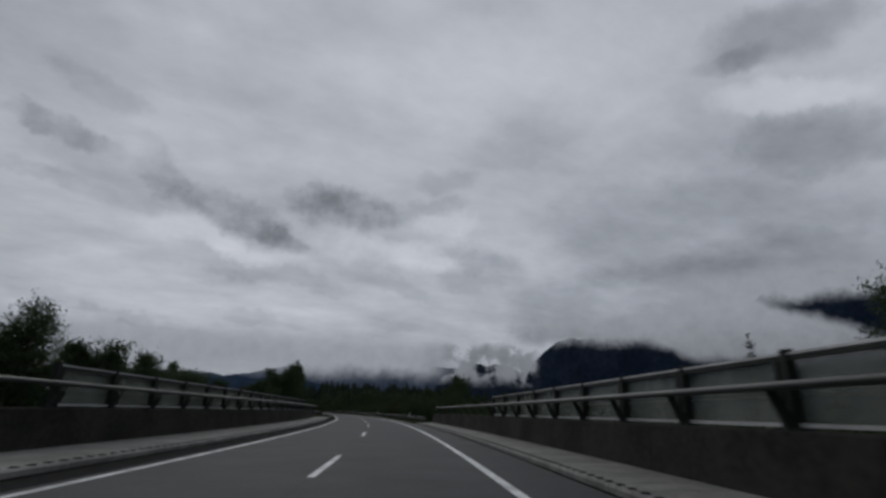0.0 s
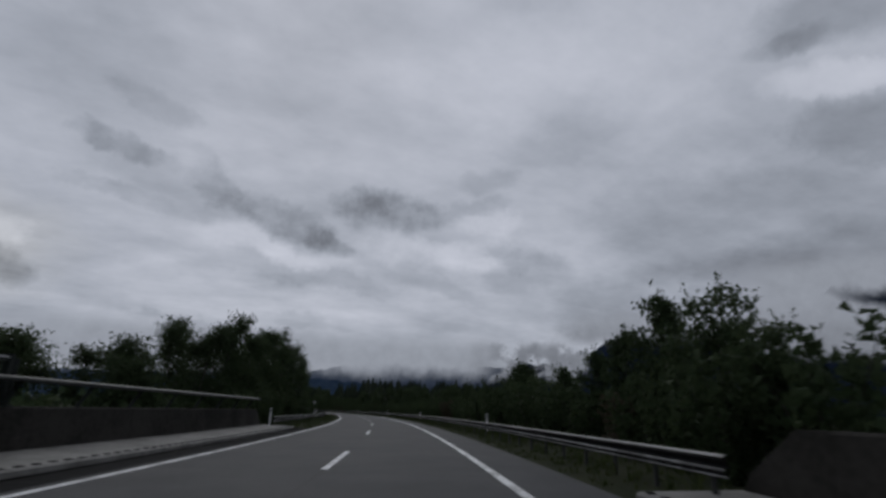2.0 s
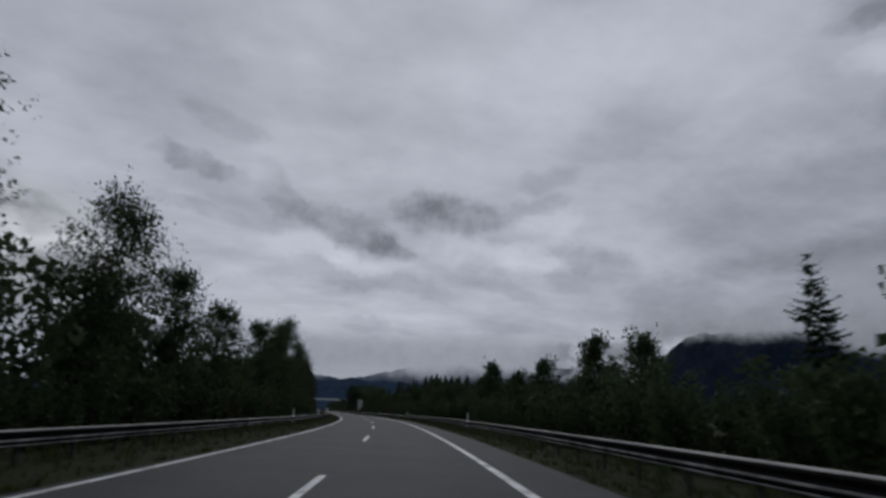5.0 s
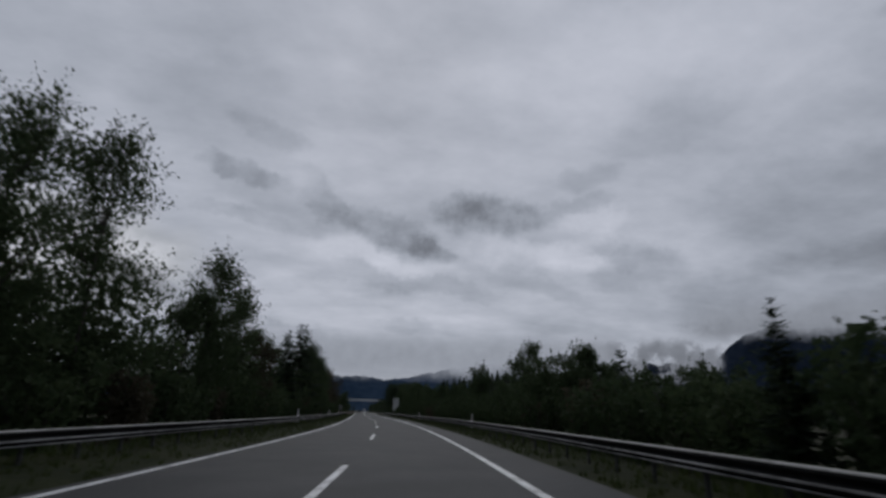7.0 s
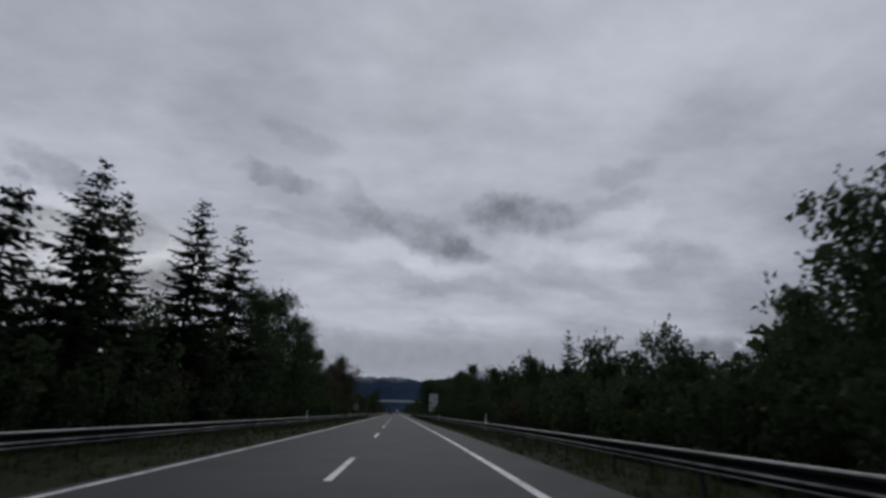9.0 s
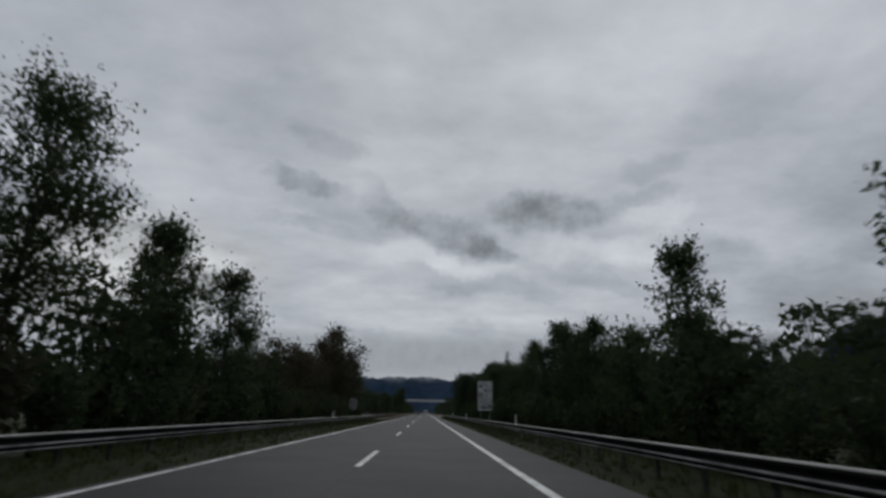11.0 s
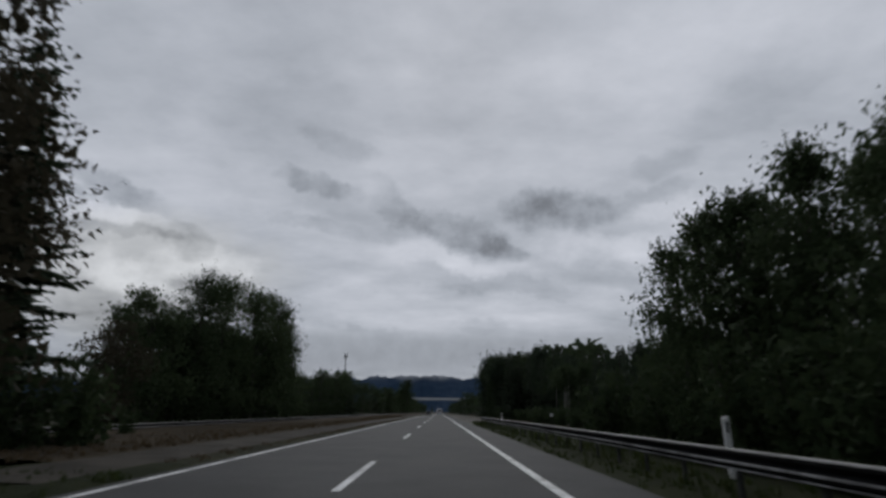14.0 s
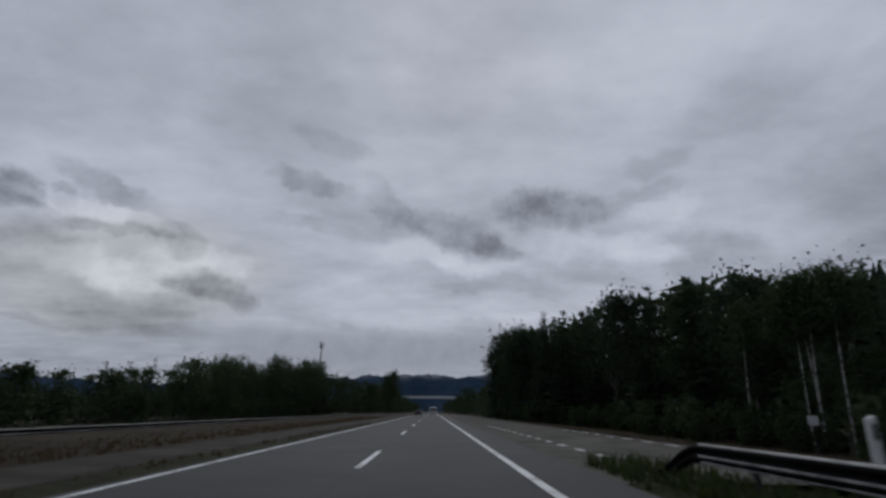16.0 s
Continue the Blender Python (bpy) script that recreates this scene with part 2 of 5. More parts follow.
PIPE = material("wet_dark_pipe", two_scale((0.016, 0.019, 0.017), (0.038, 0.042, 0.039), 0.9, 12.0), 0.4, spec=0.3)
GREEN_STEEL = material("dark_green_steel", two_scale((0.009, 0.012, 0.010), (0.022, 0.027, 0.024), 1.0, 12.0), 0.6, 0.0, spec=0.2)
ALU = material("pale_aluminium", two_scale((0.38, 0.38, 0.37), (0.58, 0.58, 0.57), 1.2, 12.0), 0.45, 0.3)
GRASS = material("verge_grass", two_scale((0.012, 0.018, 0.006), (0.028, 0.032, 0.012), 0.5, 6.0), 0.95, spec=0.1, bump=(14.0, 0.5, 0.04))
DRY_GRASS = material("dry_grass", two_scale((0.028, 0.022, 0.014), (0.062, 0.048, 0.030), 0.35, 5.0), 0.95, spec=0.1, bump=(12.0, 0.5, 0.04))
SOIL = material("woodland_floor", two_scale((0.020, 0.022, 0.012), (0.05, 0.05, 0.028), 0.2, 3.0), 0.95, spec=0.1, bump=(5.0, 0.8, 0.1))
GRAVEL = material("gravel_strip", two_scale((0.044, 0.041, 0.036), (0.092, 0.084, 0.072), 0.6, 30.0), 0.95, spec=0.1, bump=(40.0, 0.7, 0.02))
LAY_BY = material("lay_by_surface", two_scale((0.085, 0.082, 0.072), (0.17, 0.16, 0.14), 0.5, 28.0), 0.95, spec=0.1, bump=(40.0, 0.6, 0.02))
BARK = material("bark", two_scale((0.030, 0.026, 0.022), (0.085, 0.075, 0.065), 2.0, 14.0), 0.9, bump=(18.0, 0.8, 0.03))
BIRCH = material("birch_bark", two_scale((0.10, 0.095, 0.09), (0.44, 0.43, 0.41), 1.6, 5.0, 0.42, 0.56), 0.8, bump=(12.0, 0.4, 0.01))
LEAF = material("broad_leaves", leaf((0.050, 0.076, 0.037), (0.073, 0.097, 0.047)), 0.7, spec=0.08, through_light=0.35)
LEAF_BROWN = material("autumn_leaves", leaf((0.058, 0.054, 0.036), (0.092, 0.080, 0.054)), 0.7, spec=0.08, through_light=0.35)
NEEDLE = material("needles", leaf((0.038, 0.058, 0.036), (0.060, 0.080, 0.050)), 0.7, spec=0.08, through_light=0.35)
FAR_WOOD = material("far_woods", leaf((0.022, 0.034, 0.022), (0.045, 0.058, 0.034)), 0.8, spec=0.1)
WHITE = material("white_sheet", two_scale((0.55, 0.56, 0.56), (0.76, 0.77, 0.77), 1.0, 8.0), 0.5)
POST_WHITE = material("white_plastic", two_scale((0.70, 0.70, 0.69), (0.84, 0.84, 0.83), 1.0, 8.0), 0.5)
BLACK = material("black_plastic", two_scale((0.012, 0.012, 0.013), (0.03, 0.03, 0.032), 3.0, 20.0), 0.5)
GREY_BACK = material("sign_back", two_scale((0.16, 0.16, 0.16), (0.28, 0.28, 0.28), 1.5, 9.0), 0.6, 0.2)


# ---------- mesh helpers ----------
def link_mesh(name, bm, mat, parent=None, label=""):
    me = bpy.data.meshes.new(name)
    bm.to_mesh(me)
    bm.free()
    me.materials.append(mat)
    ob = new(name, me)
    if parent is not None:
        ob.parent = parent
    return tagged(ob, label)


part = link_mesh


def from_arrays(name, verts, faces, mat, parent=None, label=""):
    me = bpy.data.meshes.new(name)
    me.from_pydata([tuple(v) for v in verts], [], [tuple(f) for f in faces])
    me.materials.append(mat)
    ob = new(name, me)
    if parent is not None:
        ob.parent = parent
    return tagged(ob, label)


def thing(name, label, category, m=None, group="", kind=""):
    ob = new(name)
    ob.empty_display_size = 0.3
    if m is not None:
        ob.matrix_basis = m
    return tagged(ob, label, category, group, kind)


def sweep(profile, s0, s1, step=2.0, closed=False, wobble=0.0, seed=1):
    """A strip swept along the road: profile is a list of (u, z)."""
    rng = random.Random(seed)
    bm = bmesh.new()
    count = max(1, int(math.ceil((s1 - s0) / step)))
    rows = []
    for i in range(count + 1):
        s = s0 + (s1 - s0) * i / count
        rows.append([bm.verts.new(at(s, u + rng.uniform(-wobble, wobble), z)) for u, z in profile])
    k = len(profile)
    for a, b in zip(rows, rows[1:]):
        for j in range(k if closed else k - 1):
            bm.faces.new((a[j], a[(j + 1) % k], b[(j + 1) % k], b[j]))
    if closed:
        bm.faces.new(rows[0])
        bm.faces.new(rows[-1])
    bmesh.ops.recalc_face_normals(bm, faces=bm.faces[:])
    return bm


def box(bm, cx, cy, cz, sx, sy, sz, bevel=0.0, m=None):
    r = bmesh.ops.create_cube(bm, size=1.0)
    mat = Matrix.Translation((cx, cy, cz)) @ Matrix.Diagonal((sx, sy, sz, 1))
    if m is not None:
        mat = m @ mat
    bmesh.ops.transform(bm, matrix=mat, verts=r["verts"])
    if bevel:
        edges = list({e for v in r["verts"] for e in v.link_edges})
        bmesh.ops.bevel(bm, geom=edges, offset=bevel, segments=2, affect="EDGES")
    return bm


def tube(bm, points, radii, sides=8):
    """A round bar through the points."""
    rings = []
    pts = [Vector(p) for p in points]
    for i, p in enumerate(pts):
        d = (pts[min(i + 1, len(pts) - 1)] - pts[max(i - 1, 0)]).normalized()
        side = d.cross(Vector((0, 0, 1)) if abs(d.z) < 0.9 else Vector((1, 0, 0))).normalized()
        up = side.cross(d)
        r = radii[i] if isinstance(radii, (list, tuple)) else radii
        rings.append([bm.verts.new(p + (side * math.cos(a) + up * math.sin(a)) * r)
                      for a in (2 * math.pi * k / sides for k in range(sides))])
    for a, b in zip(rings, rings[1:]):
        for j in range(sides):
            f = bm.faces.new((a[j], a[(j + 1) % sides], b[(j + 1) % sides], b[j]))
            f.smooth = True
    bm.faces.new(rings[0])
    bm.faces.new(rings[-1][::-1])
    return bm


BRIDGE_RIGHT, BRIDGE_LEFT = 62.0, 90.5          # where the parapets end


# ---------- ground and road ----------
def ground():
    """One sheet out to the horizon, dropping away beside the bridge."""
    def lines(lo, hi, step, far):
        inner = list(np.arange(lo, hi + 0.1, step))
        out, d = [], step
        while d < far:
            d *= 1.6
            out.append(d)
        return [lo - d for d in out[::-1]] + inner + [hi + d for d in out]
    xs, ys = lines(-330, 200, 10.0, 4200), lines(-160, 760, 10.0, 4200)
    rng = random.Random(3)
    verts = []
    for y in ys:
        for x in xs:
            i = int(np.argmin((CX - x) ** 2 + (CY - y) ** 2))
            s, a = float(SS[i]), HEAD[i]
            u = (x - CX[i]) * math.cos(a) + (y - CY[i]) * math.sin(a)
            z = -0.75 + rng.uniform(-0.12, 0.12)
            edge = BRIDGE_RIGHT if u > 0 else BRIDGE_LEFT
            if s < edge and abs(u) < 500:
                z -= 4.5 * min(1.0, max(0.0, (edge - 4 - s) / 25.0))
            verts.append((x, y, z))
    w = len(xs)
    faces = [(j * w + i, j * w + i + 1, (j + 1) * w + i + 1, (j + 1) * w + i) for j in range(len(ys) - 1) for i in range(w - 1)]
    return tagged(from_arrays("ground", verts, faces, SOIL), "dark damp woodland floor beside the motorway", "ground", kind="structure")


ground()
tagged(link_mesh("road", sweep([(-4.05, -0.5), (-4.05, 0.0), (0.0, 0.0), (5.35, 0.0), (5.35, -0.5)], -120, 900, 2.5), ASPHALT),
       "damp dark grey asphalt carriageway with two lanes", "road", kind="structure")
tagged(link_mesh("road_seam", sweep([(-0.012, 0.003), (0.012, 0.003)], -60, 700, 2.5, wobble=0.008), SEAM), "dark tarred seam between the lanes", "seam", kind="structure")
for u, wid, nm in ((3.75, 0.20, "edge_line"), (-3.75, 0.17, "edge_line")):
    tagged(link_mesh(nm, sweep([(u - wid / 2, 0.006), (u + wid / 2, 0.006)], -60, 900, 2.5), PAINT),
           "worn white painted edge line on the asphalt", "road marking", kind="structure")
s = 14.05 - 18.13 * 3
while s < 720:
    tagged(link_mesh("lane_dash", sweep([(-0.08, 0.008), (0.08, 0.008)], s - 2.7, s + 2.7, 1.8), PAINT),
           "worn white dash of the lane marking", "road marking", group="lane dashes", kind="structure")
    s += 18.13

# verges
tagged(link_mesh("verge_right", sweep([(5.35, -0.03), (5.8, 0.03), (7.5, 0.02), (10.0, -0.25), (16.0, -0.8)], BRIDGE_RIGHT, 426, 2.0, wobble=0.03), GRASS),
       "uneven green grass verge under the crash barrier", "verge", kind="structure")
tagged(link_mesh("verge_left", sweep([(-4.03, -0.03), (-4.5, 0.04), (-7.5, 0.03), (-10.0, -0.2), (-16.0, -0.8)], BRIDGE_LEFT, 378, 2.0, wobble=0.03), GRASS),
       "uneven green grass verge under the crash barrier", "verge", kind="structure")
tagged(link_mesh("gravel_strip", sweep([(-4.9, 0.0), (-5.1, 0.06), (-6.9, 0.10), (-7.1, 0.0)], 374, 760, 2.0, wobble=0.05), GRAVEL),
       "pale gravel strip beside the left edge line", "gravel", kind="structure")
tagged(link_mesh("verge_left_edge", sweep([(-4.03, -0.03), (-4.4, 0.03), (-5.0, 0.03)], 378, 760, 2.0, wobble=0.03), SOIL),
       "dark soil edge along the asphalt", "verge", kind="structure")
tagged(link_mesh("median", sweep([(-7.0, 0.02), (-9.0, 0.10), (-14.2, 0.24), (-15.2, 0.1), (-24.0, -0.3), (-40.0, -0.8)], 378, 760, 3.0, wobble=0.06), DRY_GRASS),
       "brown dry grass beside the carriageway", "verge", kind="structure")
tagged(link_mesh("lay_by", sweep([(5.35, -0.01), (7.0, 0.0), (12.5, -0.02), (14.5, -0.3)], 426, 640, 3.0), LAY_BY),
       "pale gravelly paved lay-by beside the road", "lay-by", kind="structure")
tagged(link_mesh("verge_far_right", sweep([(14.5, -0.3), (17.0, -0.2), (24.0, -0.8)], 426, 640, 3.0, wobble=0.06), DRY_GRASS),
       "rough grass in front of the wood", "verge", kind="structure")


# ---------- far hills and the low cloud that lies on them ----------
HUB = Vector((-30.0, 180.0, 0.0))


def ridge(name, label, radius, az0, az1, shape, mat, seed, rough=0.35):
    """A long hill on a circle round the drive: shape is a list of (azimuth, elevation) in degrees."""
    az = [p[0] for p in shape]
    el = [p[1] for p in shape]
    cols, levels = int(abs(az1 - az0) / 0.25), 9
    verts, faces = [], []
    for i in range(cols + 1):
        a = az0 + (az1 - az0) * i / cols
        order = sorted(zip(az, el))
        e = float(np.interp(a, [p[0] for p in order], [p[1] for p in order]))
        e += rough * noise.fractal(Vector((a * 0.7, seed, 0)), 0.9, 2.1, 6)
        h = radius * math.tan(radians(max(e, 0.1)))
        for k in range(levels):
            f = k / (levels - 1)
            r = radius - (1 - f) * radius * 0.10 + 30 * noise.noise(Vector((a * 1.5, f * 6, seed)))
            x, y = HUB.x - r * math.sin(radians(a)), HUB.y + r * math.cos(radians(a))
            verts.append((x, y, -3 + h * f ** 1.15))
    for i in range(cols):
        for k in range(levels - 1):
            v = i * levels + k
            faces.append((v, v + levels, v + levels + 1, v + 1))
    ob = from_arrays(name, verts, faces, mat)
    for p in ob.data.polygons:
        p.use_smooth = True
    return tagged(ob, label, "hill", kind="structure")


# blue haze of distance is put into these base colours, palest for HILL_FAR
HILL = material("haze_blue_forested_mountain", two_scale((0.014, 0.022, 0.040), (0.030, 0.042, 0.065), 0.004, 0.03), 0.95, spec=0.0)
HILL_FAR = material("hazy_distant_hills", two_scale((0.080, 0.105, 0.155), (0.120, 0.150, 0.205), 0.003, 0.02), 0.95, spec=0.0)
HILL_MID = material("haze_blue_wooded_hills", two_scale((0.028, 0.050, 0.086), (0.050, 0.076, 0.120), 0.003, 0.02), 0.95, spec=0.0)
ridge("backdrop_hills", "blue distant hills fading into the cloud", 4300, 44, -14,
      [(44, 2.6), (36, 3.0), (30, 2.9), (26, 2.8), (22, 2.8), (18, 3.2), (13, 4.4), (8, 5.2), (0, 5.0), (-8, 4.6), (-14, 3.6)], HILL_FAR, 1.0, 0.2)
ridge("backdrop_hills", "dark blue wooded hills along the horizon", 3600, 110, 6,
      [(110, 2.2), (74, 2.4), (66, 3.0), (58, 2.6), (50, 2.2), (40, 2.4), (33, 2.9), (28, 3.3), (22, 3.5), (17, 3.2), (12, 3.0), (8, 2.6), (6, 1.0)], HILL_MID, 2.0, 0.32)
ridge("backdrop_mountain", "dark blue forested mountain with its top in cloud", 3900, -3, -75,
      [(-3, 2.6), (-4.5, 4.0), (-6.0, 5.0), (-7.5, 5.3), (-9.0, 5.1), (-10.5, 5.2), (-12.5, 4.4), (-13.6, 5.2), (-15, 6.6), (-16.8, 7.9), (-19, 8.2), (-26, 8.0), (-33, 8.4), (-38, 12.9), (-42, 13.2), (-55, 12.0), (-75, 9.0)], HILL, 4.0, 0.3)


def cloud_bank():
    """Low stratus against the mountain: a self-glowing sheet with ragged, thinning edges, plus painted haze over the
    hills.
    """
    mat = bpy.data.materials.new("low_cloud_and_haze_glow")
    mat.use_nodes = True
    t = mat.node_tree
    t.nodes.clear()
    n = Nodes(t)
    pos = n.add("ShaderNodeNewGeometry").outputs["Position"]
    x, y, z = n.split(pos)
    x, y = n.m("SUBTRACT", x, HUB.x), n.m("SUBTRACT", y, HUB.y)
    az, el = azimuth_elevation(n, x, y, z)
    warp = n.m("SUBTRACT", n.noise(pos, 0.004, 6.0, 0.62), 0.5)
    warp2 = n.m("SUBTRACT", n.noise(pos, 0.011, 6.0, 0.65), 0.5)
    el2 = n.m("ADD", el, n.m("ADD", n.m("MULTIPLY", warp, 2.2), n.m("MULTIPLY", warp2, 1.0)))
    az2 = n.m("ADD", az, n.m("MULTIPLY", warp2, 5.0))
    # its underside drops to the right; its top is torn open once over the higher slope
    under = n.m("SUBTRACT", 7.1, n.ramp(az2, -25.5, -32.0, 0.0, 2.1))
    low = n.ramp(n.m("SUBTRACT", el2, under), -0.2, 1.2)
    top = n.m("ADD", 11.2, n.m("MULTIPLY", n.m("ADD", az, 37.0), 0.42))
    beyond = n.ramp(az2, -26.0, -33.0)
    torn = n.ramp(n.m("SUBTRACT", el2, top), -1.1, 0.3)
    roof = n.ramp(el2, 10.1, 11.8)
    cover = n.m("SUBTRACT", 1.0, n.m("MULTIPLY", n.m("MULTIPLY", torn, beyond), n.m("SUBTRACT", 1.0, roof)))
    bank = n.m("MULTIPLY", n.m("MULTIPLY", low, cover), n.ramp(az2, -10.0, -15.0))
    thin = n.m("MAXIMUM", n.ramp(el2, 11.5, 9.0), beyond)
    bank = n.m("MULTIPLY", bank, thin)
    wisp = n.m("MULTIPLY", n.m("MULTIPLY", n.ramp(az2, -15.0, -13.0), n.ramp(el2, 2.8, 4.2)), n.ramp(n.m("SUBTRACT", n.noise(pos, 0.007, 6.0, 0.6), 0.5), -0.10, 0.03))
    wisp = n.m("MULTIPLY", wisp, n.ramp(el2, 7.8, 6.6))
    alpha = n.m("MINIMUM", n.m("MAXIMUM", bank, wisp), 1.0)
    alpha = n.m("MULTIPLY", alpha, n.ramp(el, 15.5, 12.8))
    alpha = n.m("MULTIPLY", alpha, n.ramp(az, -1.0, -5.0))
    # painted haze: a soft band that pales the hills left of the mountain
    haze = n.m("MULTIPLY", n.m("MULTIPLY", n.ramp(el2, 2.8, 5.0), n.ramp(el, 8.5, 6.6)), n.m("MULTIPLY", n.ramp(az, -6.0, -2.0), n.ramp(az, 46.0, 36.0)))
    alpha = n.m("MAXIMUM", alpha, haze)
    # daylight on cloud and haze is put in as emitted colour
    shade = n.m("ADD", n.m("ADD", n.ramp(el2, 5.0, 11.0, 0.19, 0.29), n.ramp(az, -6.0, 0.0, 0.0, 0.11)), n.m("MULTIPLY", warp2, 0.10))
    cloud_glow = n.add("ShaderNodeEmission")
    n.put(cloud_glow.inputs[0], n.mix(1.0, n.combine(shade, shade, shade), (0.93, 1.0, 1.12), "MULTIPLY"))
    clear = n.add("ShaderNodeBsdfTransparent")
    mixer = n.add("ShaderNodeMixShader")
    n.put(mixer.inputs[0], alpha)
    t.links.new(clear.outputs[0], mixer.inputs[1])
    t.links.new(cloud_glow.outputs[0], mixer.inputs[2])
    t.links.new(mixer.outputs[0], n.add("ShaderNodeOutputMaterial").inputs[0])
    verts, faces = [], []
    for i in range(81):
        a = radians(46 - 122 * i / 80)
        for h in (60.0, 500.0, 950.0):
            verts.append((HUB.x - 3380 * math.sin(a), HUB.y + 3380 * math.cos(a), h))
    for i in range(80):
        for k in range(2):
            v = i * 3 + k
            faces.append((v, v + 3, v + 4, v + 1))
    return tagged(from_arrays("backdrop_cloud", verts, faces, mat), "glowing sheet of grey low cloud and haze before the mountain and hills", "cloud", kind="structure")


cloud_bank()


# ---------- trees ----------
def leaf_cards(centres, size, rng, flat=0.0):
    """Small pointed leaf groups at the given centres, as vertex and face lists."""
    c = np.asarray(centres)
    k = len(c)
    n = rng.normal(size=(k, 3))
    n[:, 2] += flat
    n /= np.linalg.norm(n, axis=1)[:, None] + 1e-9
    t = np.cross(n, rng.normal(size=(k, 3)))
    t /= np.linalg.norm(t, axis=1)[:, None] + 1e-9
    b = np.cross(n, t)
    w = size * rng.uniform(0.55, 1.25, (k, 1))
    l = w * rng.uniform(0.8, 1.7, (k, 1))
    v = np.stack([c - t * l * 0.4 - b * w * 0.46, c - t * l * 0.4 + b * w * 0.46, c + t * l * 0.6], 1).reshape(-1, 3)
    f = np.arange(3 * k).reshape(-1, 3)
    return v, f


def mesh_of(name, v, f, mat):
    me = bpy.data.meshes.new(name)
    me.from_pydata(np.asarray(v).tolist(), [], np.asarray(f).tolist())
    me.materials.append(mat)
    return me


def limb_mesh(name, paths, mat, sides=7):
    bm = bmesh.new()
    for pts, radii in paths:
        tube(bm, pts, radii, sides)
    me = bpy.data.meshes.new(name)
    bm.to_mesh(me)
    bm.free()
    me.materials.append(mat)
    return me


def broadleaf(seed, height, width, base, leaves, size, bark=None, gap=0.5, mat=None, stout=1.0, limbs=16):
    """Trunk, limbs and clumped leaves. base: where the crown begins, as a share of the height."""
    rng = np.random.default_rng(seed)
    lean = rng.normal(0, 0.03 * height, 2)
    stem = [(lean[0] * f * f, lean[1] * f * f, height * 0.93 * f) for f in np.linspace(0, 1, 7)]
    r0 = (0.011 * height + 0.03) * stout
    paths = [([(x, y, z - 0.6 if i == 0 else z) for i, (x, y, z) in enumerate(stem)], [r0 * (1 - 0.9 * i / 6) for i in range(7)])]
    centres, sizes = [], []
    clumps = int(26 + height * 3)
    for i in range(clumps):
        f = base + (1 - base) * (rng.uniform() ** 0.85)
        g = (f - base) / (1 - base)
        spread = width * (0.45 + 0.75 * math.sin(math.pi * min(1, 0.22 + 0.72 * g))) * rng.uniform(0.35, 1.0) * (1.0 if g < 0.75 else 1.9 - 1.2 * g)
        ang = rng.uniform(0, 2 * math.pi)
        p = np.array([lean[0] * f * f + spread * math.cos(ang), lean[1] * f * f + spread * math.sin(ang), height * f * 0.97])
        fs = max(0.04, f - 0.16 - 0.10 * rng.uniform())
        start = np.array([lean[0] * fs * fs, lean[1] * fs * fs, height * 0.93 * fs])
        if i < limbs:
            mid = (start + p) / 2 + np.array([0, 0, 0.03 * height])
            paths.append(([tuple(start), tuple(mid), tuple(p)], [r0 * 0.38 * (1 - 0.6 * fs), r0 * 0.22, r0 * 0.06]))
        r = (0.055 + 0.045 * rng.uniform()) * height * (0.55 + gap * 0.6) ** 0.5 + 0.22
        m = int(leaves / clumps * rng.uniform(0.4, 1.6))
        q = np.clip(rng.normal(size=(m * 5 // 9, 3)), -1.25, 1.25) * np.array([1, 1, 0.7]) * r * 0.58
        centres.append(p + q)
        sizes.append(np.full((len(q), 1), 1.0))
        # leafy twigs that stand out from the clump
        away = np.array([math.cos(ang), math.sin(ang), 0.0])
        for _ in range(5):
            way = away * rng.uniform(0.0, 0.9) + rng.normal(size=3) * 0.6 + np.array([0, 0, 0.35])
            way /= np.linalg.norm(way) + 1e-9
            w = m * 4 // 45
            if not w:
                continue
            d = rng.uniform(0.25, 1.0, (w, 1)) * r * rng.uniform(1.0, 1.9)
            centres.append(p + way * d + rng.normal(size=(w, 3)) * 0.085 * r)
            sizes.append(np.full((w, 1), 0.8))
        k = m // 3 if g < 0.6 else m // 5
        axis = np.array([lean[0] * f * f, lean[1] * f * f, p[2]])
        centres.append(axis + (p - axis) * rng.uniform(0.0, 0.75, (k, 1)) + np.clip(rng.normal(size=(k, 3)), -1.5, 1.5) * r * 0.45)
        sizes.append(np.full((k, 1), 1.0))
    c = np.concatenate(centres)
    over = np.quantile(c[:, 2], 0.998) / height
    c[:, 2] /= max(over, 0.5)
    paths = [([(x, y, z / max(over, 1.0)) for x, y, z in pts], rad) for pts, rad in paths]
    v, fc = leaf_cards(c, size * np.concatenate(sizes), rng, 0.4)
    return limb_mesh("trunk", paths, bark or BARK), mesh_of("crown", v, fc, mat or LEAF)


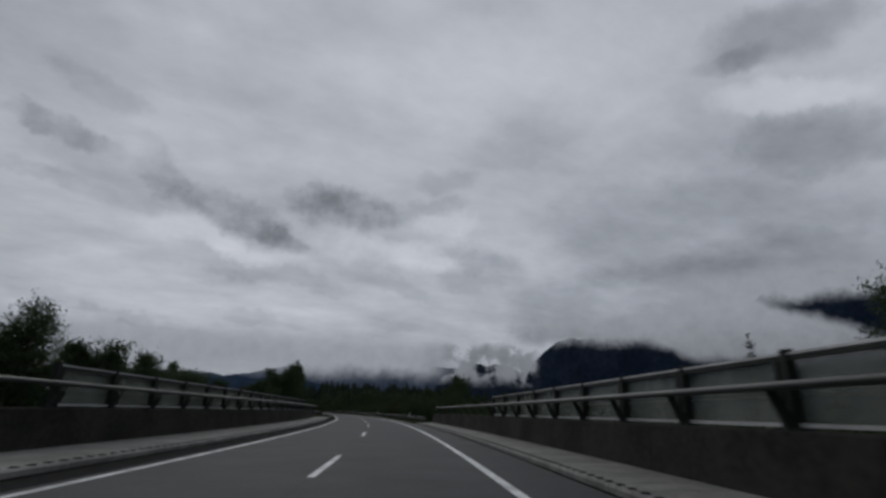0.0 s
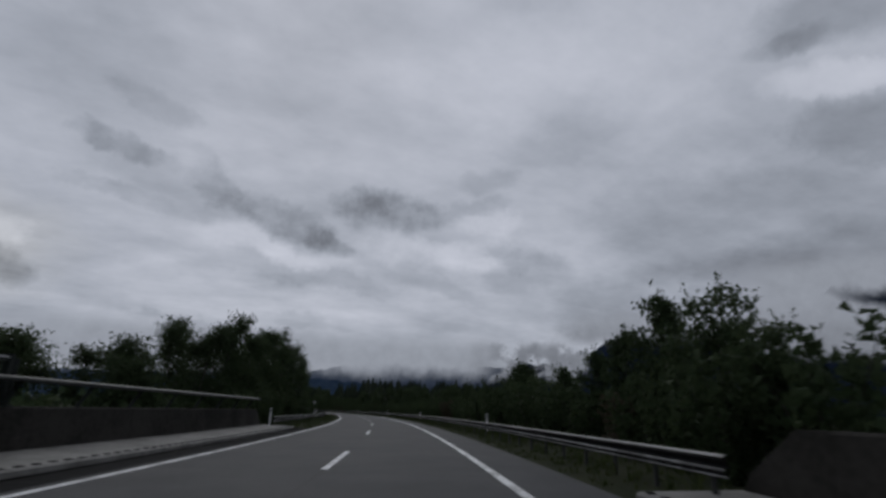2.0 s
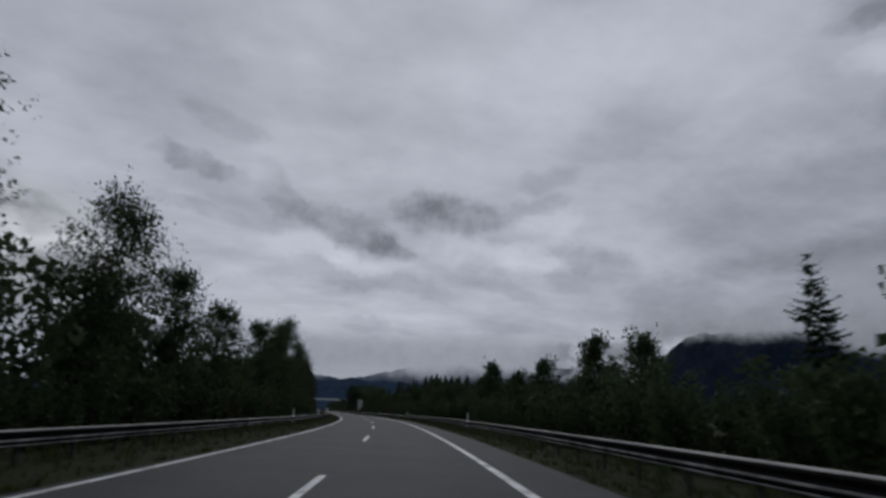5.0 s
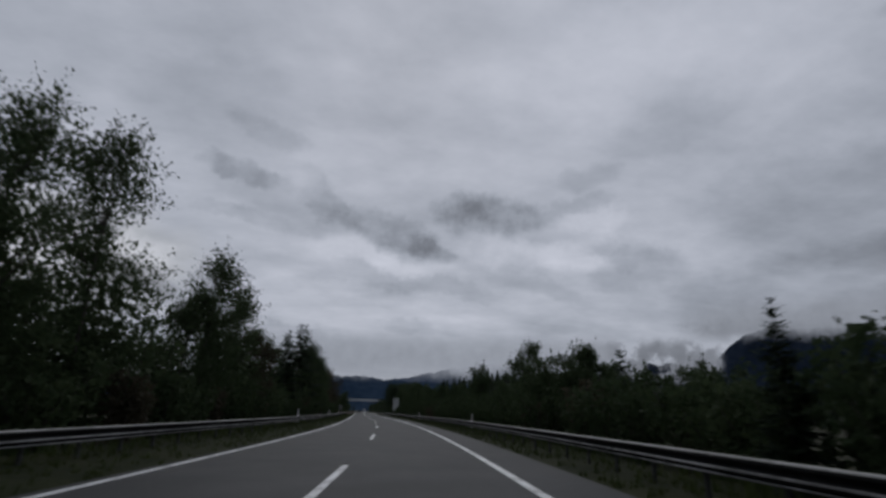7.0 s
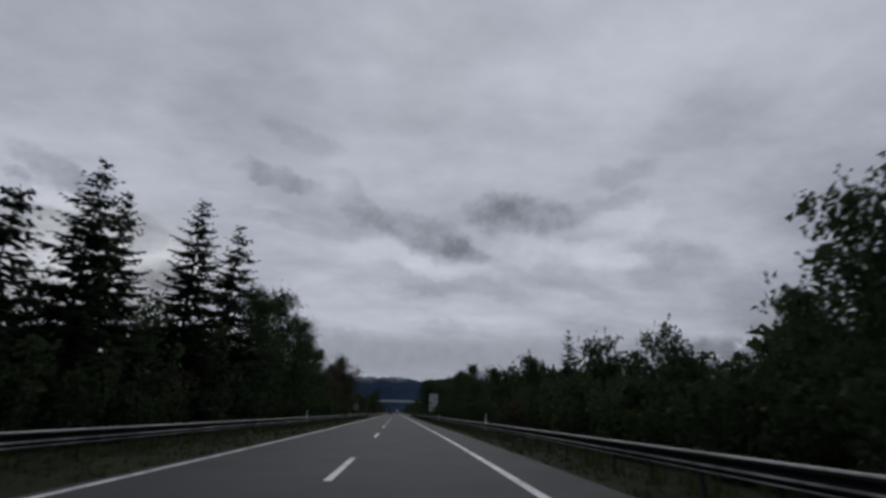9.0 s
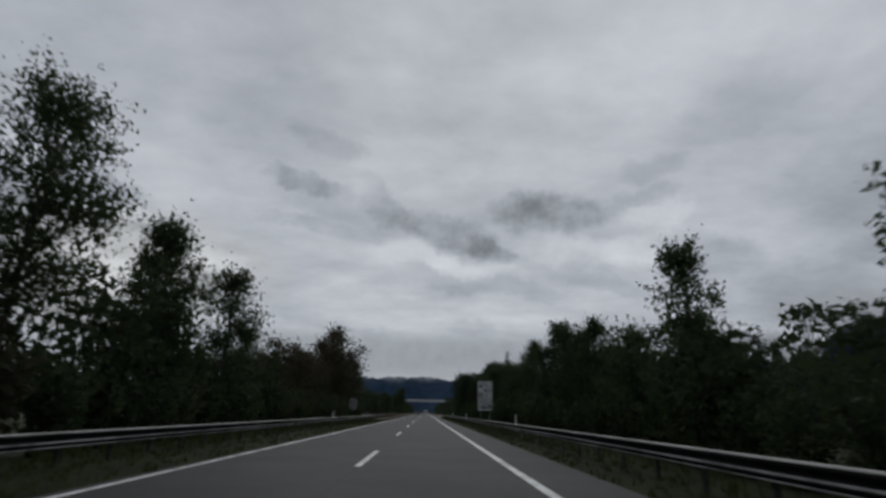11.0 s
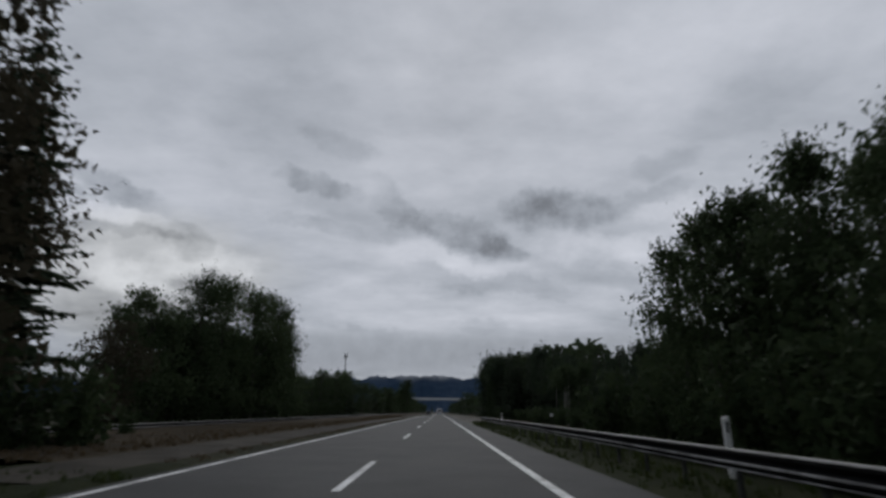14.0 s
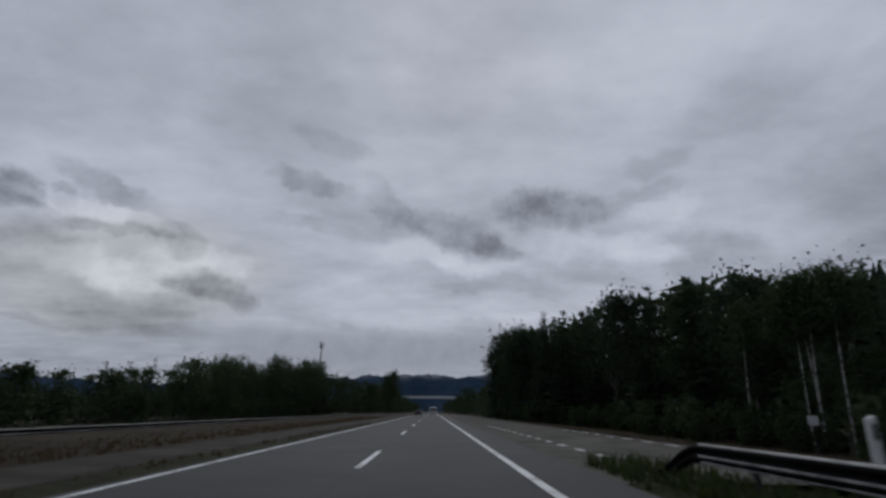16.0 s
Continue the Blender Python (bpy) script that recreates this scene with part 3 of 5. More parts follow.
def spruce(seed, height, width, boughs, mat=None, step=0.15, sprays=4, size=0.28, taper=0.45):
    """A straight stem with whorls of drooping boughs; each bough carries flat needle twigs to both sides."""
    rng = np.random.default_rng(seed)
    paths = [([(0, 0, -0.6), (0, 0, height * 0.5), (0, 0, height * 0.985)], [0.012 * height + 0.03, 0.008 * height, 0.012])]
    verts = []
    whorls = max(6, boughs // 6)
    for i in range(whorls):
        f = (i + rng.uniform(0.1, 0.6)) / whorls
        z = height * (0.05 + 0.94 * f)
        for j in range(6):
            reach = width * ((1 - f) ** 0.7) * rng.uniform(0.5, 1.15) + 0.12
            ang = i * 1.3 + j * 1.047 + rng.uniform(-0.3, 0.3)
            way = np.array([math.cos(ang), math.sin(ang), 0.0])
            side = np.array([-way[1], way[0], 0.0])
            droop = 0.30 + 0.22 * rng.uniform() - 0.55 * f
            zb = z + rng.uniform(-0.38, 0.38) * height / whorls
            steps = max(3, int(reach / (step * 1.5)))
            d = np.linspace(0.18, 1.0, steps)[:, None]
            axis = way * reach * d + np.array([0, 0, 1.0]) * (zb - reach * droop * d + 0.16 * reach * d ** 3)
            for k in range(max(2, sprays)):
                hand = 1.0 if k % 2 else -1.0
                long = (0.34 * reach * (1.12 - d) + size * 0.85 * (1.15 - taper * f)) * rng.uniform(0.6, 1.15, (steps, 1))
                out = way * rng.uniform(0.45, 1.0, (steps, 1)) + side * hand * rng.uniform(0.35, 1.0, (steps, 1)) + np.array([0, 0, 1.0]) * rng.uniform(-0.55, 0.12, (steps, 1))
                out /= np.linalg.norm(out, axis=1)[:, None]
                over = np.cross(out, rng.normal(size=(steps, 3)) * 0.35 + np.array([0, 0, 1.0]))
                over /= np.linalg.norm(over, axis=1)[:, None] + 1e-9
                broad = long * rng.uniform(0.16, 0.26, (steps, 1)) + size * 0.12
                root = axis + rng.normal(size=(steps, 3)) * 0.05 * size
                verts.append(np.stack([root - over * broad, root + over * broad, root + out * long], 1).reshape(-1, 3))
    v = np.concatenate(verts)
    return limb_mesh("trunk", paths, BARK), mesh_of("crown", v, np.arange(len(v)).reshape(-1, 3), mat or NEEDLE)


def pine(seed, height, width, leaves, bark=None):
    """A tall bare stem with tufts at the top."""
    return broadleaf(seed, height, width, 0.36, leaves, 0.27, bark or BARK, 0.4, NEEDLE)


def bush(seed, height, width, leaves, mat=None, size=0.20):
    rng = np.random.default_rng(seed)
    paths, centres = [], []
    for i in range(9):
        ang, out = rng.uniform(0, 2 * math.pi), rng.uniform(0.1, 0.8) * width
        top = np.array([out * math.cos(ang), out * math.sin(ang), height * rng.uniform(0.55, 0.98)])
        paths.append(([(0.15 * math.cos(ang), 0.15 * math.sin(ang), -0.5), tuple(top * np.array([0.5, 0.5, 0.55])), tuple(top)], [0.035, 0.025, 0.008]))
        for f in np.linspace(0.12, 1.0, 6):
            m = int(leaves / 54)
            centres.append(top * np.array([f ** 0.6, f ** 0.6, f]) + np.clip(rng.normal(size=(m, 3)), -1.7, 1.7) * np.array([0.30, 0.30, 0.22]) * (0.35 + 0.35 * height / 3))
    v, fc = leaf_cards(np.concatenate(centres), size, rng, 0.3)
    return limb_mesh("stems", paths, BARK, 4), mesh_of("leaves", v, fc, mat or LEAF)


def kit(name, label, category, meshes, names, group):
    """Plants one tree far below the ground as the pattern for copies; returns it with its own height unit."""
    ob = thing(name, label, category, None, group)
    for me, nm in zip(meshes, names):
        p = new(nm, me)
        p.parent = ob
    return ob


TC = ("trunk", "crown")
BROAD = [(kit("broadleaf_tree", "green broadleaf tree with a ragged crown", "tree", broadleaf(11 + i, h, w * 0.9, b, int(n * 1.55), 0.18), TC, "roadside trees"), h)
         for i, (h, w, b, n) in enumerate(((6.0, 1.5, 0.12, 2600), (6.0, 1.9, 0.08, 3000), (9.0, 2.2, 0.14, 3600), (10.0, 2.0, 0.10, 3800),
                                           (13.5, 2.9, 0.12, 7000), (14.0, 2.6, 0.16, 6800)))]
AUTUMN = [(kit("broadleaf_tree", "brownish broadleaf tree thinning for autumn", "tree", broadleaf(31 + i, h, w * 0.95, b, int(n * 1.5), 0.19, mat=LEAF_BROWN), TC, "roadside trees"), h)
          for i, (h, w, b, n) in enumerate(((9.0, 2.6, 0.12, 3600), (13.0, 3.4, 0.14, 5200)))]
SPRUCE = [(kit("spruce_tree", "dark green spruce with drooping boughs", "tree", spruce(51 + i, h, w, n), TC, "spruces"), h)
          for i, (h, w, n) in enumerate(((7.0, 2.1, 110), (12.5, 3.6, 170), (15.0, 3.9, 190), (20.0, 4.2, 210)))]
PINES = [(kit("pine_tree", "tall slender pine with a high crown", "tree", pine(71 + i, h, w, 2300), TC, "wood edge pines"), h) for i, (h, w) in enumerate(((10.0, 1.7), (14.0, 2.1)))]
BIRCHES = [(kit("birch_tree", "birch with a white stem and high thin crown", "tree", broadleaf(83, 9.5, 1.1, 0.66, 1500, 0.2, BIRCH, stout=0.5, limbs=2), TC, "birches"), 9.5)]
BUSHES = [(kit("bush", "dense dark green roadside bush", "bush", bush(91 + i, h, w, n), ("stem", "foliage"), "roadside bushes"), h)
          for i, (h, w, n) in enumerate(((2.6, 1.5, 1100), (3.4, 1.7, 1300), (3.0, 2.0, 1300)))]
BROWN_BUSHES = [(kit("bush", "brownish autumn roadside bush", "bush", bush(97, 3.0, 1.7, 1000, LEAF_BROWN), ("stem", "foliage"), "roadside bushes"), 3.0)]
BACK = [(kit("broadleaf_tree", "dark green broadleaf tree in the wood", "tree", broadleaf(111 + i, h, w, 0.08, n, 0.42), TC, "woodland trees"), h)
        for i, (h, w, n) in enumerate(((5.5, 1.7, 750), (9.0, 2.2, 1000), (13.0, 2.7, 1300), (18.0, 3.4, 1600)))]
BACK_SPRUCE = [(kit("spruce_tree", "dark spruce in the wood", "tree", spruce(131 + i, h, w, n, None, 0.30, 3, 0.5, 0.8), TC, "woodland trees"), h)
               for i, (h, w, n) in enumerate(((6.5, 1.8, 55), (11.0, 2.6, 75), (16.0, 3.2, 95)))]
FAR = [(kit("broadleaf_tree", "dark tree in the far wood", "tree", broadleaf(151 + i, h, w, 0.06, n, 0.85), TC, "woodland trees"), h)
       for i, (h, w, n) in enumerate(((8.0, 2.2, 260), (13.0, 2.9, 340)))]
FAR_SPRUCE = [(kit("spruce_tree", "dark spruce in the far wood", "tree", spruce(161 + i, h, w, n, None, 0.6, 2, 0.9, 0.8), TC, "woodland trees"), h)
              for i, (h, w, n) in enumerate(((8.0, 2.2, 50), (13.0, 3.0, 65)))]
EDGE_SPRUCE = [(kit("spruce_tree", "dark spruce at the edge of the wood", "tree", spruce(171 + i, h, w, n, None, 0.2, 4, 0.27, 0.6), TC, "wood edge spruces"), h)
               for i, (h, w, n) in enumerate(((9.0, 2.3, 130), (12.0, 2.6, 160), (17.0, 3.0, 190)))]
used = {}
pick = random.Random(7)


def plant(kits, s, u, height, base=-0.5, squeeze=1.0):
    """Sets a tree of that height (top above the road) at (s, u)."""
    tall = height - base
    best = sorted(kits, key=lambda k: abs(math.log(tall / k[1])))[:2]
    ob, h = pick.choice(best)
    k = tall / h
    p = at(s, u, base)
    m = Matrix.Translation(p) @ Matrix.Rotation(pick.uniform(0, 6.283), 4, "Z")
    if ob.name not in used:
        used[ob.name] = True
        made = ob
        made.matrix_basis = m
    else:
        made = copy_thing(ob, m)
    made.scale = (k * squeeze, k * squeeze, k)
    return made


KINDS = {"d": BROAD, "s": SPRUCE, "a": AUTUMN, "p": PINES}
RIGHT_A = [("d", 66, 11, 3.9), ("d", 70, 12, 5.7), ("d", 74, 12, 6.4), ("d", 77.5, 12.3, 5.3), ("d", 81, 12, 4.8), ("d", 84.5, 11.5, 4.2), ("d", 88, 11, 2.8),
           ("d", 92, 11, 4.3), ("d", 103, 11.5, 3.4), ("d", 110, 12, 4.2), ("d", 116, 11.5, 3.3), ("s", 124, 14.5, 4.2),
           ("s", 129, 13, 5.0), ("d", 136, 12, 4.6), ("d", 143, 14, 5.8), ("s", 147, 14, 6.4), ("d", 154, 12, 5.0), ("d", 162, 13, 6.0), ("d", 170, 12, 5.4)]
RIGHT_B = [("d", 177, 12, 5.0), ("d", 189, 12, 6.9), ("s", 195, 9.2, 3.9), ("d", 203, 12, 3.3), ("s", 212, 13, 5.0),
           ("d", 214, 12, 5.5), ("d", 217, 12, 5.2), ("d", 222, 12, 5.5), ("d", 226, 12, 5.7), ("d", 229, 12, 7.3), ("d", 236, 12, 4.4),
           ("s", 241, 12, 5.5), ("d", 247, 12, 6.8), ("d", 250.5, 12.4, 5.2), ("d", 257, 12, 4.9), ("d", 265, 12, 5.6), ("s", 273, 13, 7.2), ("d", 281, 12, 6.4)]
RIGHT_C = [("d", 289, 12, 6.0), ("d", 297, 12, 6.6), ("d", 306, 11, 7.6), ("d", 309, 12, 5.3), ("d", 314, 12, 5.8), ("d", 321, 12, 7.3), ("d", 323.5, 12.5, 7.0), ("d", 326, 12, 7.9), ("d", 329.5, 13, 8.4), ("s", 334, 12.5, 9.0),
           ("d", 337, 12.3, 7.5), ("d", 342, 12.3, 8.6), ("d", 347, 13, 8.2), ("d", 350, 12.5, 7.2), ("d", 353, 12.2, 7.0), ("d", 356, 12.6, 7.3), ("s", 363.5, 13, 10.1), ("d", 363, 11, 7.4), ("d", 368, 12, 8.3),
           ("d", 375, 12, 8.8), ("d", 380, 13, 9.8), ("d", 384, 13, 10.0), ("d", 386.5, 12.8, 10.0), ("d", 393, 15, 5.8), ("d", 399, 16, 6.2), ("d", 358, 13, 7.8), ("d", 371, 14, 8.6)]
LEFT_A = [("d", 43, -25, 8.4), ("d", 52, -24, 6.4), ("d", 58, -26, 6.0), ("d", 65, -25, 6.8), ("d", 75, -28, 7.4), ("s", 86, -30, 8.0), ("d", 90, -16, 4.8), ("d", 94, -30, 8.2),
          ("d", 97, -15, 7.8), ("d", 101, -13, 9.0), ("d", 107, -12, 8.0), ("d", 112, -12, 8.4), ("d", 116, -12, 9.8), ("d", 121, -12, 10.4),
          ("d", 138, -13, 9.5), ("d", 145, -12, 11.6), ("d", 156, -12, 11.0), ("d", 165, -12, 9.6), ("d", 174, -12, 9.0)]
LEFT_B = [("s", 181, -13, 9.6), ("d", 190, -12, 10.2), ("d", 197, -12, 9.6), ("d", 201, -12, 11.8), ("d", 207, -12, 13.2), ("d", 218, -12, 8.5),
          ("d", 222, -12, 12.0), ("d", 229, -12, 11.0), ("a", 236, -12, 8.0), ("d", 243, -12, 9.3), ("s", 250, -14, 6.8), ("s", 255, -13, 9.1),
          ("s", 258, -12, 11.5), ("s", 262, -13, 11.8), ("s", 269, -12, 14.3), ("s", 277, -12, 15.2), ("d", 284, -12, 12.0), ("d", 297, -12, 14.6), ("d", 290, -13, 12.0)]
LEFT_C = [("d", 305, -12, 13.0), ("d", 315, -12, 11.2), ("d", 324, -12, 10.9), ("d", 329, -12, 7.5), ("a", 339, -13, 8.0), ("a", 346, -13, 8.4),
          ("a", 351, -13, 8.2), ("a", 357, -13, 8.6), ("a", 368.5, -13, 10.6), ("a", 375.5, -13, 14.8), ("a", 380, -15, 13.8), ("s", 382, -14, 16.0),
          ("a", 396, -17.5, 6.4), ("d", 402, -18, 9.4), ("d", 407, -18, 12.2), ("d", 412.5, -18, 13.0), ("d", 419, -17, 13.6), ("d", 423.5, -17, 13.8), ("d", 428, -18, 12.6), ("d", 431.5, -18, 10.0), ("d", 434.0, -18, 8.6)]
for rows in (RIGHT_A, RIGHT_B, RIGHT_C, LEFT_A, LEFT_B, LEFT_C):
    for k, s, u, h in rows:
        onbridge = s < (BRIDGE_RIGHT if u > 0 else BRIDGE_LEFT)
        plant(KINDS[k], s, u, h * (1.05 if onbridge else 1.0), -4.0 if onbridge else -0.5, 0.76 if u > 0 else (0.95 if k == "s" else (0.95 if 398 < s < 430 else 0.98 if k == "a" else 0.86)))

# the wood beyond the river bank, beside the left parapet
for s in range(34, 104, 3):
    h = float(np.interp(s, [34, 46, 52, 68, 84, 92, 104], [8.0, 7.2, 6.0, 5.4, 5.6, 6.8, 6.8])) * pick.uniform(0.88, 1.05)
    plant(BROAD, s, -27 + pick.uniform(-2.5, 2.5), h, -4.2, 1.15)

plant(SPRUCE, 185.2, 12, 5.7, -0.5, 0.5)
plant(SPRUCE, 131.3, -12.3, 12.6, -0.5, 1.3)
for s, u, h in ((94.8, 12, 5.2), (98.0, 12.2, 5.5), (101.0, 12.6, 4.5)):
    plant(BROAD, s, u, h, -0.5, 1.05)
for s, u, h in ((86.0, 11.0, 3.2), (88.5, 12.2, 3.8), (90.5, 10.6, 3.2), (92.5, 11.6, 3.8)):
    plant(BUSHES, s, u, h, -0.3, 1.1)
for s, u, h in ((126.0, 13.2, 4.9), (129.5, 12.4, 4.6), (133.0, 13.0, 5.0)):
    plant(BROAD, s, u, h, -0.5, 0.95)
plant(SPRUCE, 103.8, 11.6, 4.95, -0.5, 0.40)
plant(BROAD, 111.5, 12, 5.0, -0.5, 0.26)
plant(BROAD, 118.0, 11.5, 4.8, -0.5, 0.34)
for s, u, h in ((86, -14, 4.2), (88.5, -15, 5.6), (92, -14, 6.6), (95.5, -13, 7.3), (99, -13.5, 7.6), (104, -13, 7.8), (108.5, -13, 8.4)):
    plant(BROAD, s, u, h, -3.0 if s < 90 else -0.8, 0.85)

plant(SPRUCE, 39.5, 30, 8.1, -5.0, 0.5)
plant(BROAD, 26.8, 30, 9.6, -5.0, 0.7)

for s in range(403, 428, 3):
    plant(BACK, s, -20.6 + pick.uniform(-0.6, 0.6), float(np.interp(s, [403, 409, 427], [7.4, 9.2, 9.8])), -0.7, 1.15)
for s in range(409, 427, 4):
    plant(BROAD, s, -22.5 + pick.uniform(-0.8, 0.8), 9.4, -0.7, 1.1)
for s in range(340, 384, 4):
    plant(BROAD, s, -17.0 + pick.uniform(-0.8, 0.8), 7.0 if s < 362 else 9.0, -0.6, 1.1)

# the second row of the roadside wood, lower than the front trees
for s in range(70, 390, 7):
    low = 4.0 if s < 300 else 6.2
    plant(BACK if pick.random() < 0.7 else BACK_SPRUCE, s + pick.uniform(-3, 3), pick.uniform(15.5, 21), low * pick.uniform(0.85, 1.15))
for s in range(100, 440, 7):
    plant(BACK if pick.random() < 0.65 else BACK_SPRUCE, s + pick.uniform(-3, 3), -pick.uniform(16, 23) - (4 if s > 385 else 0), pick.uniform(5.5, 8.0) * (0.35 if 385 < s < 408 else 1.0))
# tall shrubs that close the wood below the crowns
SHRUBS = [(kit("tall_shrub", "dense dark green tall shrub under the trees", "shrub", bush(141 + i, h, w, n, None, 0.24), ("stem", "foliage"), "tall shrubs"), h)
          for i, (h, w, n) in enumerate(((4.5, 1.9, 1100), (6.5, 2.3, 1400)))]
for side, fronts in ((1, RIGHT_A + RIGHT_B + RIGHT_C), (-1, LEFT_A + LEFT_B + LEFT_C)):
    fronts = sorted((s, abs(u), h) for _, s, u, h in fronts)
    s = 66.0 if side > 0 else 97.0
    while s < 432:
        if s > 388 and side > 0:
            break
        near = [f for f in fronts if abs(f[0] - s) < 6] or [(s, 12, 5)]
        h = min(f[2] for f in near) * pick.uniform(0.55, 0.72)
        plant(SHRUBS, s, side * (near[0][1] + pick.uniform(-0.6, 1.6)), max(2.6, min(7.0, h)) * (0.4 if side < 0 and 383 < s < 396 else 1.0), -0.4)
        s += pick.uniform(2.6, 3.8)
for s in range(394, 548, 4):
    plant(BUSHES, s, (17.4 if s < 462 else 19.6) + pick.uniform(-0.6, 0.6) - (min(3.0, (s - 470) * 0.06) if s > 470 else 0), pick.uniform(1.3, 2.3), -0.7)
# trees that close the gaps behind the front row, and the end of the wood before the lay-by
for s, u, h in ((335.5, 14.2, 7.2), (318.0, 13.2, 6.3), (318.5, -14.8, 10.8), (361.0, 14.6, 7.6), (389.4, 13.2, 9.4), (387.5, 15.6, 9.6), (384.0, 16.0, 10.2), (380.5, 15.6, 9.8)):
    plant(BROAD, s, u, h, -0.5, 0.85)
# bushes under the trees
for side, s0, s1 in ((1, 64, 392), (-1, 95, 384)):
    s = s0
    while s < s1:
        brown = pick.random() < (0.22 if side < 0 else 0.08)
        out = pick.uniform(9.6, 11.2) + (2.2 if side > 0 and 350 < s < 364 else 0.0)
        plant(BROWN_BUSHES if brown else BUSHES, s, side * out, pick.uniform(1.9, 3.3), -0.3)
        s += pick.uniform(1.8, 3.0)
# lower ground beside the bridge
for k in range(26):
    plant(BACK if k < 10 else BROAD[:2], 8 + 2.2 * k, pick.uniform(11, 14), pick.uniform(1.2, 1.8) + (0.4 if k > 18 else 0.0), -4.4, 1.1)
for k in range(14):
    plant(BROAD[:2], 31 + 2.3 * k, pick.uniform(13.5, 17), pick.uniform(1.7, 2.3), -4.4, 1.2)
for k in range(20):
    plant(BACK, 58 + 2.2 * k, -pick.uniform(11, 17), pick.uniform(1.2, 2.2), -4.4)
for s in range(-30, 60, 9):
    plant(BACK, s, pick.uniform(22, 34), pick.uniform(1.0, 2.0), -5.0)
for s in range(-30, 96, 9):
    plant(BACK, s, -pick.uniform(24, 40), pick.uniform(2.0, 4.2), -5.0)

# the tall wood set back on the right, with birches and pines at its edge
for s in range(392, 560, 4):
    for row, u0 in enumerate((21.5,)):
        h = float(np.interp(s, [392, 410, 440, 470, 500, 600], [7.4, 8.0, 8.8, 13.8, 17.0, 21.0])) * pick.uniform(0.84, 1.07) + row * 0.5
        if s > 470:
            u0 -= min(3.0, (s - 470) * 0.06)
        plant(pick.choice((PINES, EDGE_SPRUCE, EDGE_SPRUCE, BROAD)), s + pick.uniform(-1.5, 1.5), u0 + pick.uniform(-1, 1), h)
for s, u in ((444.6, 18.8), (440.1, 18.9), (439.7, 19.2), (439.2, 18.8), (437.8, 19.0)):
    plant(BIRCHES, s, u, pick.uniform(7.6, 8.3))
# belt of trees beyond the field on the left, and the woods where the road runs out of sight
for s in range(468, 650, 4):
    h = float(np.interp(s, [470, 500, 540, 590, 640], [5.0, 8.4, 13.0, 17.5, 20.0])) * pick.uniform(0.85, 1.08)
    plant(pick.choice((BACK, BACK_SPRUCE, BACK)), s, -45 + pick.uniform(-3, 3), h, -0.8)


class Grove:
    """Trees too many to tell apart, gathered into one mesh."""
    def __init__(self):
        self.verts, self.faces, self.slots, self.mats, self.count = [], [], [], [], 0

    def plant(self, kits, s, u, height, base=-0.5, squeeze=1.0):
        ob, h = pick.choice(sorted(kits, key=lambda k: abs(math.log((height - base) / k[1])))[:2])
        k = (height - base) / h
        m = Matrix.Translation(at(s, u, base)) @ Matrix.Rotation(pick.uniform(0, 6.283), 4, "Z") @ Matrix.Diagonal((k * squeeze, k * squeeze, k, 1))
        mm = np.array(m)
        for child in ob.children:
            me = child.data
            co = np.empty(len(me.vertices) * 3)
            me.vertices.foreach_get("co", co)
            co = co.reshape(-1, 3) @ mm[:3, :3].T + mm[:3, 3]
            if me.materials[0] not in self.mats:
                self.mats.append(me.materials[0])
            slot = self.mats.index(me.materials[0])
            self.verts.append(co)
            fs = [tuple(i + self.count for i in p.vertices) for p in me.polygons]
            self.faces.extend(fs)
            self.slots.extend([slot] * len(fs))
            self.count += len(co)

    def finish(self, name, label):
        me = bpy.data.meshes.new(name)
        me.from_pydata(np.concatenate(self.verts).tolist(), [], self.faces)
        for mat in self.mats:
            me.materials.append(mat)
        me.polygons.foreach_set("material_index", self.slots)
        return tagged(new(name, me), label, "woods", kind="stuff")


for s, u, h in ((612, -13.0, 15.5), (617, -15.5, 14.0), (625, -22.0, 11.0)):
    plant(BROAD[4:], s, u, h, -0.6, 1.0)


# taller woods back from the bend, the depth of the tall wood, the belt beyond the field and the woods far along the straight
grove = Grove()
for s in range(392, 560, 4):
    for row, u0 in enumerate((25.5, 30.0)):
        h = float(np.interp(s, [392, 410, 440, 470, 500, 600], [7.2, 7.9, 9.0, 13.6, 16.4, 20.0])) * pick.uniform(0.88, 1.06) + 0.5 + row * 0.5
        grove.plant(pick.choice((FAR_SPRUCE, BACK_SPRUCE, BACK)) if row == 0 else pick.choice((FAR, FAR_SPRUCE)), s + pick.uniform(-1.5, 1.5), u0 + pick.uniform(-1, 1) - (min(3.0, (s - 470) * 0.06) if s > 470 else 0), h)
for s in range(470, 650, 5):
    h = float(np.interp(s, [470, 500, 540, 590, 640], [5.0, 8.4, 13.0, 17.5, 20.0])) * pick.uniform(0.85, 1.08)
    grove.plant(BACK, s + 2, -51 + pick.uniform(-3, 3), h * 0.9, -0.8)
for s in range(600, 1250, 14):
    for side in (1, -1):
        u = side * pick.uniform(17, 24) if s > 640 or side > 0 else side * 40
        grove.plant(pick.choice((FAR, FAR_SPRUCE)), s + pick.uniform(-4, 4), u, pick.uniform(7, 12))
        grove.plant(pick.choice((FAR, FAR_SPRUCE)), s + pick.uniform(-4, 4), u * 1.5, pick.uniform(8, 13))
for s in range(466, 660, 3):
    grove.plant(FAR, s, -42 + pick.uniform(-1, 1), pick.uniform(2.6, 4.2), -0.8, 1.3)
